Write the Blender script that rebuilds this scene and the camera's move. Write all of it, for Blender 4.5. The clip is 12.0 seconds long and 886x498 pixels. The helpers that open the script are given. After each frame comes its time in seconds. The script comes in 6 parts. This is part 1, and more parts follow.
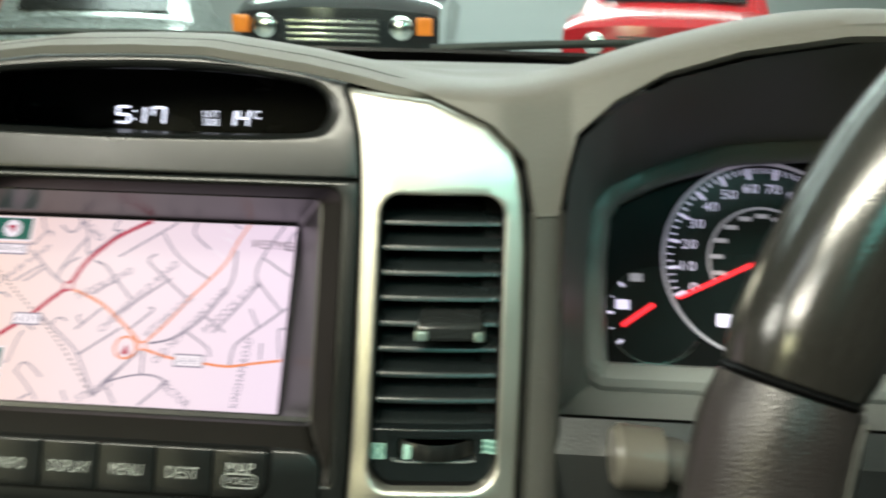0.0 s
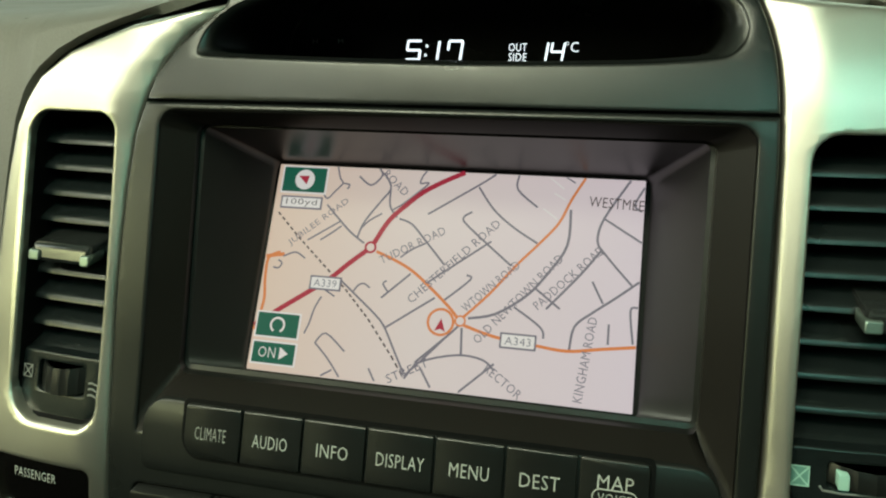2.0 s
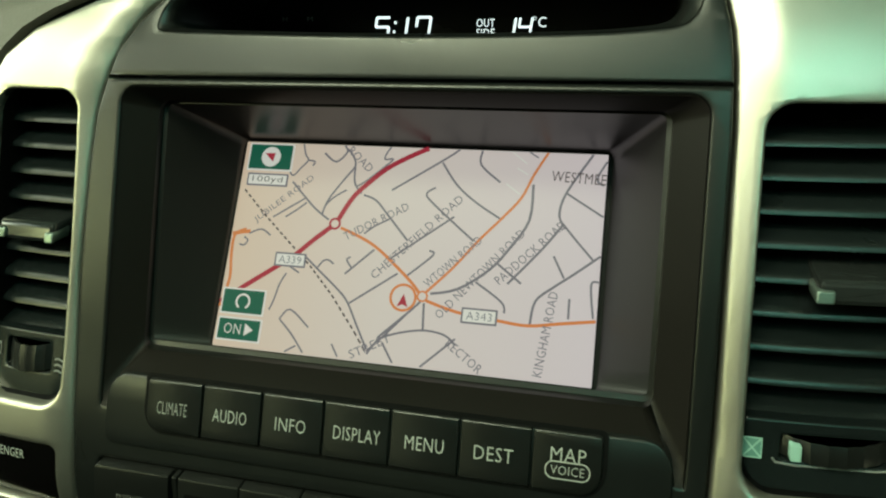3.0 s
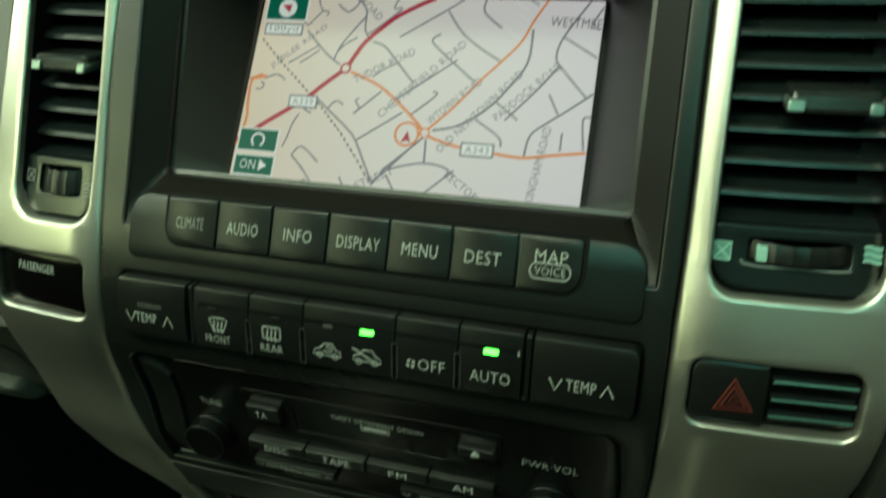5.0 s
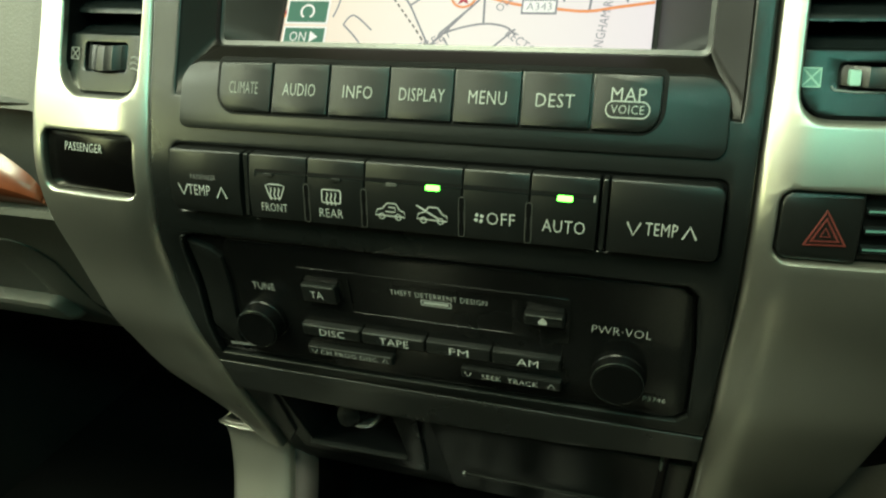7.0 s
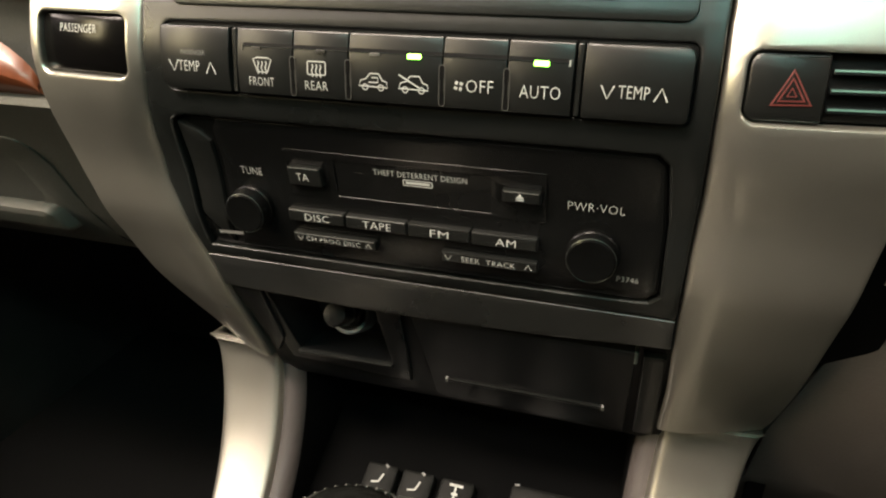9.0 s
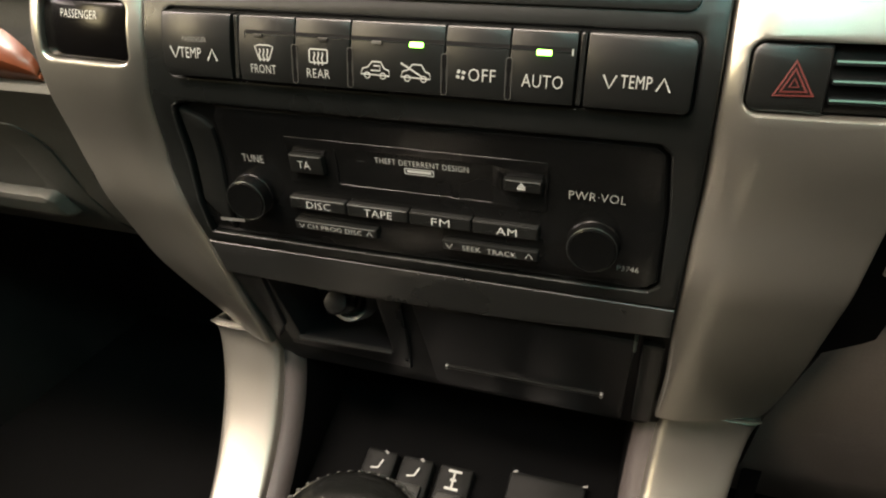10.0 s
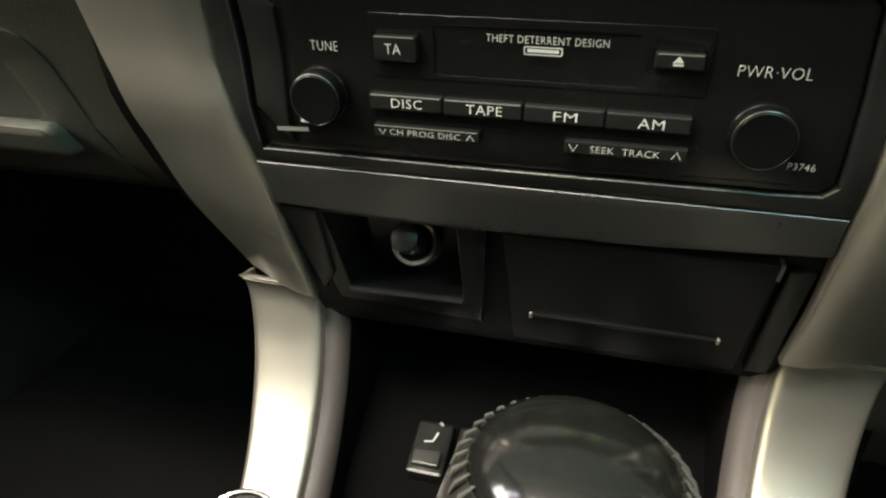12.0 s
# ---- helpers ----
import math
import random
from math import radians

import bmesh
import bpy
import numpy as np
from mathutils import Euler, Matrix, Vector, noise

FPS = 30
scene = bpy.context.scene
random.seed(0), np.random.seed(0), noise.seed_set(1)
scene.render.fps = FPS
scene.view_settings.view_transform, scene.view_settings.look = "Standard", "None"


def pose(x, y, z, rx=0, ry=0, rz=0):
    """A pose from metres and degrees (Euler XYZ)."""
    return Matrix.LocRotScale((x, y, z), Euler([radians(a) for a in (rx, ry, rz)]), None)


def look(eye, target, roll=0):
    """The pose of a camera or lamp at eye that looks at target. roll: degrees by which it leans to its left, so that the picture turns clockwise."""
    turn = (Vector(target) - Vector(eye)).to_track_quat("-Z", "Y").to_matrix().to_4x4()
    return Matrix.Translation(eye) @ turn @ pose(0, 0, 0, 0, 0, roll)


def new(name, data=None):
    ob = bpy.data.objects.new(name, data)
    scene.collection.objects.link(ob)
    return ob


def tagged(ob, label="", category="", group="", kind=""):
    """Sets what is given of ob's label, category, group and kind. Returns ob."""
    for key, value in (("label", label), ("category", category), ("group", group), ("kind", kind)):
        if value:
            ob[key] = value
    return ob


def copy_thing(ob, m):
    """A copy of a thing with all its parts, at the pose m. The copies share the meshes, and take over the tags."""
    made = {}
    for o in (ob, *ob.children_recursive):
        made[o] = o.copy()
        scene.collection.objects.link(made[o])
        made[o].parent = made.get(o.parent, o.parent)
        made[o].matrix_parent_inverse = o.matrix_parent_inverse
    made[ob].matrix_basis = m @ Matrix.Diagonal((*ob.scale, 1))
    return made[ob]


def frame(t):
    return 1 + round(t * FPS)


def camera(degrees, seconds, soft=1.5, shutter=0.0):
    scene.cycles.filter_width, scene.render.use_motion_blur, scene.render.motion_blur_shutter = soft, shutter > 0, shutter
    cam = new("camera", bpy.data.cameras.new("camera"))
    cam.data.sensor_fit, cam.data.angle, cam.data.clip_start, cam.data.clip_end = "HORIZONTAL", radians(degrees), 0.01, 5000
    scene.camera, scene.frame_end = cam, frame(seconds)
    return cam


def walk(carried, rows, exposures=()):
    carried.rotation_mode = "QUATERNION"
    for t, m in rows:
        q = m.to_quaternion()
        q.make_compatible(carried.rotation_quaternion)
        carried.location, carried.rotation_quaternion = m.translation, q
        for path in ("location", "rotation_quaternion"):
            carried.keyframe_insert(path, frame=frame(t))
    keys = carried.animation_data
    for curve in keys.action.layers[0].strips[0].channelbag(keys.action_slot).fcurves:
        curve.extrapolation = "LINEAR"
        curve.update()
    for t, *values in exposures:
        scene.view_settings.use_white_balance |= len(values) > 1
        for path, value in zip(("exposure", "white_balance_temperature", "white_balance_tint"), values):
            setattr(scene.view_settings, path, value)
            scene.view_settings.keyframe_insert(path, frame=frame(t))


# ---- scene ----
cam = camera(65.5, 12.0, soft=2.1, shutter=0.5)
PATH = [
    (0, (0.164, -0.307, 1.293), (0.052, 1.57, 0.612), 1.1),
    (0.2, (0.149, -0.309, 1.287), (-0.084, 1.571, 0.645), 0.3),
    (0.4, (0.117, -0.289, 1.288), (-0.128, 1.572, 0.596), -0.2),
    (0.5, (0.107, -0.295, 1.286), (-0.216, 1.562, 0.618), -0.4),
    (1, (0.062, -0.275, 1.267), (-0.341, 1.553, 0.561), -1.5),
    (1.5, (0.056, -0.262, 1.262), (-0.364, 1.541, 0.505), -0.9),
    (2, (0.06, -0.264, 1.265), (-0.382, 1.54, 0.521), -1.1),
    (2.5, (0.067, -0.262, 1.258), (-0.382, 1.539, 0.513), -1.1),
    (2.7, (0.071, -0.261, 1.259), (-0.381, 1.532, 0.498), -1.4),
    (4.3, (0.102, -0.282, 1.253), (-0.449, 1.475, 0.473), -1.3),
    (4.4, (0.102, -0.286, 1.251), (-0.426, 1.473, 0.46), -1.0),
    (4.5, (0.103, -0.291, 1.245), (-0.424, 1.466, 0.448), -0.8),
    (5, (0.095, -0.297, 1.214), (-0.42, 1.449, 0.387), -0.3),
    (5.5, (0.085, -0.304, 1.185), (-0.443, 1.416, 0.313), -0.2),
    (6, (0.082, -0.308, 1.173), (-0.429, 1.429, 0.322), -0.7),
    (6.5, (0.079, -0.314, 1.17), (-0.46, 1.421, 0.335), -1.4),
    (7, (0.077, -0.315, 1.165), (-0.456, 1.415, 0.316), -1.5),
    (7.2, (0.075, -0.315, 1.163), (-0.441, 1.412, 0.297), -1.3),
    (8.8, (0.092, -0.334, 1.134), (-0.452, 1.381, 0.262), -0.8),
    (9, (0.093, -0.337, 1.127), (-0.449, 1.379, 0.255), -0.3),
    (9.5, (0.091, -0.336, 1.128), (-0.436, 1.373, 0.233), 0.5),
    (10, (0.092, -0.338, 1.128), (-0.44, 1.364, 0.222), 0.0),
    (10.5, (0.092, -0.337, 1.127), (-0.448, 1.359, 0.216), -0.2),
    (11, (0.092, -0.337, 1.126), (-0.439, 1.365, 0.219), -0.0),
    (11.5, (0.061, -0.339, 1.114), (-0.408, 1.389, 0.221), 0.2),
    (11.8, (0.0348, -0.3234, 1.0795), (-0.4121, 1.4056, 0.1775), 0.4),
    (12, (0.029, -0.32, 1.072), (-0.413, 1.409, 0.168), 0.5),
]
LOOKS = [(0.0, 0.2, 6100, 22), (0.5, -0.05, 6000, 18), (1.0, -0.38, 5800, 12), (2.0, -0.43, 6350, 3), (2.5, -0.48, 6450, -3), (4.5, -0.56, 6350, -11), (5.0, -0.52, 6000, -16), (6.0, -0.04, 6500, -20), (7.0, 0.15, 6300, -6), (9.0, 0.78, 6700, 38), (11.0, 0.8, 6500, 41), (11.5, 0.95, 6400, 38), (12.0, 1.02, 6300, 32)]
walk(cam, [(t, look(eye, target, roll)) for t, eye, target, roll in PATH], LOOKS)

# ---- world, lamps ----
world = bpy.data.worlds.new("hall_air")
scene.world = world
world.use_nodes = True
world.node_tree.nodes["Background"].inputs[0].default_value = (0.55, 0.62, 0.60, 1)
world.node_tree.nodes["Background"].inputs[1].default_value = 0.15


def area(name, eye, target, sx, sy, watts, colour):
    data = bpy.data.lights.new(name, "AREA")
    data.shape, data.size, data.size_y, data.energy, data.color = "RECTANGLE", sx, sy, watts, colour
    ob = new(name, data)
    ob.matrix_world = look(eye, target)
    return ob


# ---- materials ----
def mat(name, base, rough=0.5, metal=0.0, grain=0.0, scale=900.0, var=0.08, emit=None, power=0.0, coat=0.0, wear=0.0):
    """A surface with fine grain, two scales of colour variation and uneven gloss."""
    m = bpy.data.materials.new(name)
    m.use_nodes = True
    t = m.node_tree
    b = t.nodes["Principled BSDF"]
    tc = t.nodes.new("ShaderNodeTexCoord")
    big = t.nodes.new("ShaderNodeTexNoise")
    big.inputs["Scale"].default_value = 14.0
    big.inputs["Detail"].default_value = 5.0
    fine = t.nodes.new("ShaderNodeTexNoise")
    fine.inputs["Scale"].default_value = scale
    fine.inputs["Detail"].default_value = 3.0
    for n in (big, fine):
        t.links.new(tc.outputs["Object"], n.inputs["Vector"])
    add = t.nodes.new("ShaderNodeMath")
    add.operation = "ADD"
    t.links.new(big.outputs["Fac"], add.inputs[0])
    t.links.new(fine.outputs["Fac"], add.inputs[1])
    ramp = t.nodes.new("ShaderNodeMapRange")
    ramp.inputs["From Min"].default_value, ramp.inputs["From Max"].default_value = 0.6, 1.4
    ramp.inputs["To Min"].default_value, ramp.inputs["To Max"].default_value = 1 - var, 1 + var
    t.links.new(add.outputs[0], ramp.inputs["Value"])
    mul = t.nodes.new("ShaderNodeVectorMath")
    mul.operation = "SCALE"
    mul.inputs[0].default_value = base
    t.links.new(ramp.outputs[0], mul.inputs["Scale"])
    t.links.new(mul.outputs[0], b.inputs["Base Color"])
    rr = t.nodes.new("ShaderNodeMapRange")
    rr.inputs["From Min"].default_value, rr.inputs["From Max"].default_value = 0.3, 0.7
    rr.inputs["To Min"].default_value, rr.inputs["To Max"].default_value = max(0.02, rough * (0.85 - wear)), min(1, rough * 1.15)
    t.links.new(big.outputs["Fac"], rr.inputs["Value"])
    t.links.new(rr.outputs[0], b.inputs["Roughness"])
    b.inputs["Metallic"].default_value = metal
    b.inputs["Coat Weight"].default_value = coat
    b.inputs["Coat Roughness"].default_value = 0.10
    if grain:
        bump = t.nodes.new("ShaderNodeBump")
        bump.inputs["Strength"].default_value = grain
        bump.inputs["Distance"].default_value = 0.0006
        t.links.new(fine.outputs["Fac"], bump.inputs["Height"])
        t.links.new(bump.outputs[0], b.inputs["Normal"])
    if emit:
        b.inputs["Emission Color"].default_value = (*emit, 1)
        b.inputs["Emission Strength"].default_value = power
    return m


SILVER = mat("satin_silver_paint", (0.500, 0.485, 0.430), 0.36, 0.92, 0.015, 3200, 0.04, coat=0.30)
BLACK = mat("black_grained_plastic", (0.0082, 0.0092, 0.0088), 0.31, 0, 0.06, 3600, 0.15)
KEY = mat("black_key_plastic", (0.0074, 0.0080, 0.0076), 0.33, 0, 0.1, 2500, 0.15)
GLOSS = mat("black_gloss_plastic", (0.0040, 0.0042, 0.0042), 0.26, 0, 0.02, 900, 0.2)
# blacker than any plastic: the shade of recesses is put into this colour
DEEP = mat("shade_black_plastic", (0.0013, 0.0014, 0.0016), 0.55, 0, 0.1, 1500, 0.2)
SLAT = mat("vent_black_plastic", (0.0070, 0.0096, 0.0100), 0.26, 0, 0.06, 2000, 0.15)
PAD = mat("grey_soft_dash_skin", (0.118, 0.112, 0.098), 0.55, 0, 0.3, 900, 0.10)
KNEE = mat("dark_knee_plastic", (0.028, 0.031, 0.031), 0.36, 0, 0.35, 800, 0.10)
LOWER = mat("grey_lower_dash_plastic", (0.066, 0.065, 0.058), 0.5, 0, 0.45, 800, 0.10)
BOLSTER = mat("lifted_warm_grey_plastic", (0.140, 0.125, 0.118), 0.5, 0, 0.4, 800, 0.12)
BAND = mat("rail_shade_grey", (0.060, 0.052, 0.050), 0.45, 0, 0.15, 1500, 0.10)
LIP = mat("satin_cluster_lip", (0.19, 0.20, 0.195), 0.34, 0, 0.05, 2500, 0.08)
FUNNEL = mat("binnacle_funnel_plastic", (0.150, 0.156, 0.150), 0.45, 0, 0.15, 1500, 0.12)
PADM = mat("lit_grey_paddle", (0.028, 0.029, 0.027), 0.35, 0, 0.05, 1500, 0.15)
TABM = mat("satin_dark_tab", (0.016, 0.018, 0.018), 0.16, 0.0, 0.01, 2500, 0.08, coat=0.6)
UNLIT = mat("unlit_lamp_and_glint_grey", (0.055, 0.055, 0.05), 0.4, 0, 0, 900, 0.04)
# the brown of the screen's glow on the rim is mixed into this colour
CHAMFER = mat("screen_rim_plastic", (0.0100, 0.0088, 0.0076), 0.36, 0, 0.02, 1500, 0.10)
CHAMFER.node_tree.nodes["Principled BSDF"].inputs["Specular IOR Level"].default_value = 0.15
SHINE = mat("glossy_pocket_plastic", (0.0065, 0.0068, 0.0062), 0.33, 0, 0.01, 1500, 0.12)
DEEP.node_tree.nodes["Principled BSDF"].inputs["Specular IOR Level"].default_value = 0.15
for m_ in (BLACK, KEY):
    m_.node_tree.nodes["Principled BSDF"].inputs["Specular IOR Level"].default_value = 0.45
SHINE.node_tree.nodes["Principled BSDF"].inputs["Specular IOR Level"].default_value = 0.8
LIPM = mat("black_satin_edge_plastic", (0.0200, 0.0206, 0.0200), 0.30, 0, 0.03, 3000, 0.12)
LIPM.node_tree.nodes["Principled BSDF"].inputs["Specular IOR Level"].default_value = 0.9
SURR = mat("dark_moulded_plastic", (0.0090, 0.0093, 0.0100), 0.30, 0, 0.05, 2500, 0.15)
LENS = mat("black_lamp_lens", (0.0022, 0.0020, 0.0020), 0.20, 0, 0, 900, 0.1)
LENS.node_tree.nodes["Principled BSDF"].inputs["Specular IOR Level"].default_value = 0.15
# the shadow over the tray is painted in: almost no colour, almost no gloss
TRAYM = mat("shade_black_tray_mat", (0.0012, 0.0013, 0.0014), 0.75, 0, 0.3, 1500, 0.2)
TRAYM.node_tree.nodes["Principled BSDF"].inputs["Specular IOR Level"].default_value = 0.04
FLAPM = mat("black_flap_plastic", (0.0090, 0.0095, 0.0103), 0.34, 0, 0.06, 2500, 0.15)
FLAPM.node_tree.nodes["Principled BSDF"].inputs["Specular IOR Level"].default_value = 0.12
KNOBM = mat("satin_black_knob", (0.0032, 0.0034, 0.0034), 0.25, 0, 0.02, 900, 0.15)
RIMK = mat("edge_glint_metal", (0.16, 0.18, 0.17), 0.30, 0.9, 0.0, 900, 0.08)
KNOBM.node_tree.nodes["Principled BSDF"].inputs["Specular IOR Level"].default_value = 0.14
CHROME = mat("worn_chrome", (0.72, 0.72, 0.70), 0.16, 1.0, 0.0, 500, 0.05)
DULLMETAL = mat("dull_tab_metal", (0.24, 0.30, 0.27), 0.38, 0.9, 0.02, 900, 0.08)
CAPM = mat("smooth_black_cap", (0.007, 0.0075, 0.007), 0.14, 0, 0.02, 900, 0.2)
CAPM.node_tree.nodes["Principled BSDF"].inputs["Specular IOR Level"].default_value = 0.75
SMOOTHLEATHER = mat("worn_black_leather", (0.020, 0.0195, 0.018), 0.30, 0, 0.25, 700, 0.2)
LEATHER = mat("black_leather", (0.028, 0.028, 0.026), 0.40, 0, 0.9, 420, 0.2)
THREAD = mat("grey_thread", (0.060, 0.060, 0.054), 0.8, 0, 0.3, 3000, 0.1)
INK = mat("white_print", (0.43, 0.44, 0.425), 0.6, 0, 0, 900, 0.04)
KEYINK = mat("key_white_print", (0.36, 0.375, 0.355), 0.6, 0, 0, 900, 0.06)
MIDINK = mat("mid_white_print", (0.24, 0.25, 0.235), 0.6, 0, 0, 900, 0.04)
DIMINK = mat("faint_grey_print_and_glint", (0.16, 0.16, 0.155), 0.6, 0, 0, 900, 0.04)
WOOD = mat("red_brown_wood_trim", (0.17, 0.045, 0.018), 0.30, 0, 0.05, 90, 0.35, coat=0.15)
LEDG = mat("green_led", (0.2, 0.9, 0.05), 0.4, 0, 0, 900, 0.02, (0.20, 1.0, 0.08), 7.0)
REDINK = mat("red_hazard_print", (0.105, 0.021, 0.017), 0.5, 0, 0, 900, 0.05)
TEALDIM = mat("teal_glint_and_field", (0.10, 0.22, 0.19), 0.4, 0, 0, 900, 0.03)
TEAL = mat("pale_marker_print", (0.28, 0.46, 0.40), 0.5, 0, 0, 900, 0.03)
DIGIT = mat("clock_segment_light", (0.9, 0.95, 1.0), 0.5, 0, 0, 900, 0.02, (0.88, 0.95, 1.0), 2.0)
NEEDLE = mat("red_needle_light", (0.9, 0.03, 0.03), 0.5, 0, 0, 900, 0.02, (1.0, 0.02, 0.03), 1.6)
DIALINK = mat("lit_dial_print", (0.8, 0.76, 0.9), 0.5, 0, 0, 900, 0.02, (0.72, 0.66, 0.85), 0.75)
DIALDIM = mat("dim_dial_print", (0.4, 0.39, 0.42), 0.5, 0, 0, 900, 0.02, (0.6, 0.56, 0.65), 0.22)
CARPET = mat("black_carpet", (0.006, 0.006, 0.006), 0.95, 0, 0.9, 500, 0.3)
CARPET.node_tree.nodes["Principled BSDF"].inputs["Specular IOR Level"].default_value = 0.1
RUBBER = mat("black_rubber", (0.02, 0.02, 0.02), 0.7, 0, 0.1, 500, 0.2)
GLASSFRIT = mat("black_glass_edge", (0.006, 0.006, 0.007), 0.2, 0, 0, 500, 0.1)

# ---- shaping helpers ----
# the stack's face: height and depth of its vertical section
FACE_Z = [0.700, 0.885, 0.895, 0.947, 0.994, 1.024, 1.052, 1.060, 1.075, 1.088, 1.103, 1.120, 1.217, 1.232, 1.245, 1.260, 1.275, 1.290]
FACE_Y = [0.060, -0.037, -0.041, -0.066, -0.083, -0.085, -0.0925, -0.0935, -0.0935, -0.0895, -0.0835, -0.0755, -0.035, -0.028, -0.0205, -0.0105, 0.002, 0.018]
_dz = np.linspace(0.70, 1.29, 591)
_dy = np.interp(_dz, FACE_Z, FACE_Y)
_ker = np.ones(17) / 17
_dy[8:-8] = np.convolve(_dy, _ker, "valid")


def face_y(z):
    return float(np.interp(z, _dz, _dy))


def recede(x, z):
    """How far the flanks of the stack curve away from its middle."""
    t = min(1.0, max(0.0, (abs(x) - 0.115) / 0.065))
    low = min(1.0, max(0.0, (1.03 - z) / 0.145))
    return 0.005 * t * t + (0.020 if x > 0 else 0.034) * t * low * low


def S(x, z, w=0.0):
    """The point of the stack's face at x and height z, w proud of it."""
    return Vector((x, face_y(z) + recede(x, z) - w * 1.08, z))


def face_normal(z):
    s = (face_y(z + 0.003) - face_y(z - 0.003)) / 0.006
    return Vector((0, -1, s)).normalized()


def part(name, bm, material, parent=None, label="", smooth=30):
    """Links a bmesh as one mesh object, under a thing or a part."""
    me = bpy.data.meshes.new(name)
    bm.normal_update()
    for f in bm.faces:
        f.smooth = smooth > 0 and f.material_index == 0
        f.material_index = 0
    if smooth:
        lim = radians(smooth)
        for e in bm.edges:
            if len(e.link_faces) == 2 and e.calc_face_angle(0) > lim:
                e.smooth = False
    bm.to_mesh(me)
    bm.free()
    me.materials.append(material)
    ob = new(name, me)
    ob.parent = parent
    if label:
        ob["label"] = label
    return ob


def thing(name, label, category, group="", kind="", at=(0, 0, 0)):
    ob = new(name)
    ob.empty_display_size = 0.02
    ob.location = at
    return tagged(ob, label, category, group, kind)


def rrect(x0, x1, z0, z1, r, n=5):
    """Corner points of a rounded rectangle, counter-clockwise; r: one radius or four (from the lower left on)."""
    rs = r if isinstance(r, (tuple, list)) else (r,) * 4
    out = []
    for (cx, cz, a0), q in zip(((x0, z0, 180), (x1, z0, 270), (x1, z1, 0), (x0, z1, 90)), rs):
        sx, sz = (1 if cx == x0 else -1), (1 if cz == z0 else -1)
        if q <= 0:
            out.append((cx, cz))
            continue
        for i in range(n + 1):
            a = radians(a0 + 90 * i / n)
            out.append((cx + sx * q + q * math.cos(a), cz + sz * q + q * math.sin(a)))
    return out


def inset(loop, d):
    """The loop moved inwards by d."""
    n, out = len(loop), []
    for i in range(n):
        a, b, c = Vector(loop[i - 1]), Vector(loop[i]), Vector(loop[(i + 1) % n])
        e1, e2 = (b - a), (c - b)
        if e1.length < 1e-9 or e2.length < 1e-9:
            out.append(tuple(b))
            continue
        e1.normalize(), e2.normalize()
        n1, n2 = Vector((-e1.y, e1.x)), Vector((-e2.y, e2.x))
        m = n1 + n2
        m = m / max(0.35, m.length_squared) * 2 if m.length > 1e-6 else n1
        out.append(tuple(b + m * d * (1 if m.length < 2 else 2 / m.length) * 1.0))
    return out


def slab(bm, loop, w0, w1, bev, mapf):
    """A plate with the outline loop between the depths w0 (back) and w1 (front), its front edge rounded by bev."""
    rings = [(loop, w0), (loop, w1 - bev), (inset(loop, bev * 0.3), w1 - bev * 0.3), (inset(loop, bev), w1)] if bev else [(loop, w0), (loop, w1)]
    zs = [p[1] for p in loop]
    span = min(max(p[0] for p in loop) - min(p[0] for p in loop), max(zs) - min(zs))
    fine = bev > 0 and max(zs) < 2 and span > 0.008
    tb = bmesh.new() if fine else bm
    vs = [[tb.verts.new((x, z, w) if fine else mapf(x, z, w)) for x, z in lp] for lp, w in rings]
    n = len(loop)
    for a, b in zip(vs, vs[1:]):
        for i in range(n):
            tb.faces.new((a[i], a[(i + 1) % n], b[(i + 1) % n], b[i]))
    tb.faces.new(vs[-1]).material_index = 0 if fine else 1
    tb.faces.new(list(reversed(vs[0]))).material_index = 1
    if fine:
        # sliced, so that it can follow the curved face
        m = int((max(zs) - min(zs)) / 0.003)
        for k in range(1, m):
            bmesh.ops.bisect_plane(tb, geom=tb.verts[:] + tb.edges[:] + tb.faces[:], plane_co=(0, min(zs) + (max(zs) - min(zs)) * k / m, 0), plane_no=(0, 1, 0))
        for v in tb.verts:
            v.co = mapf(v.co.x, v.co.y, v.co.z)
        me = bpy.data.meshes.new("slab")
        tb.to_mesh(me)
        tb.free()
        bm.from_mesh(me)
        bpy.data.meshes.remove(me)
    return bm


def plate(name, loop, w0, w1, bev, material, parent=None, label="", mapf=None):
    bm = bmesh.new()
    slab(bm, loop, w0, w1, bev, mapf or S)
    return part(name, bm, material, parent, label)


def curve_mesh(data):
    """The mesh of a curve or text, as a bmesh in its own plane."""
    ob = new("outline", data)
    dg = bpy.context.evaluated_depsgraph_get()
    me = bpy.data.meshes.new_from_object(ob.evaluated_get(dg))
    bm = bmesh.new()
    bm.from_mesh(me)
    bpy.data.objects.remove(ob)
    bpy.data.meshes.remove(me)
    return bm


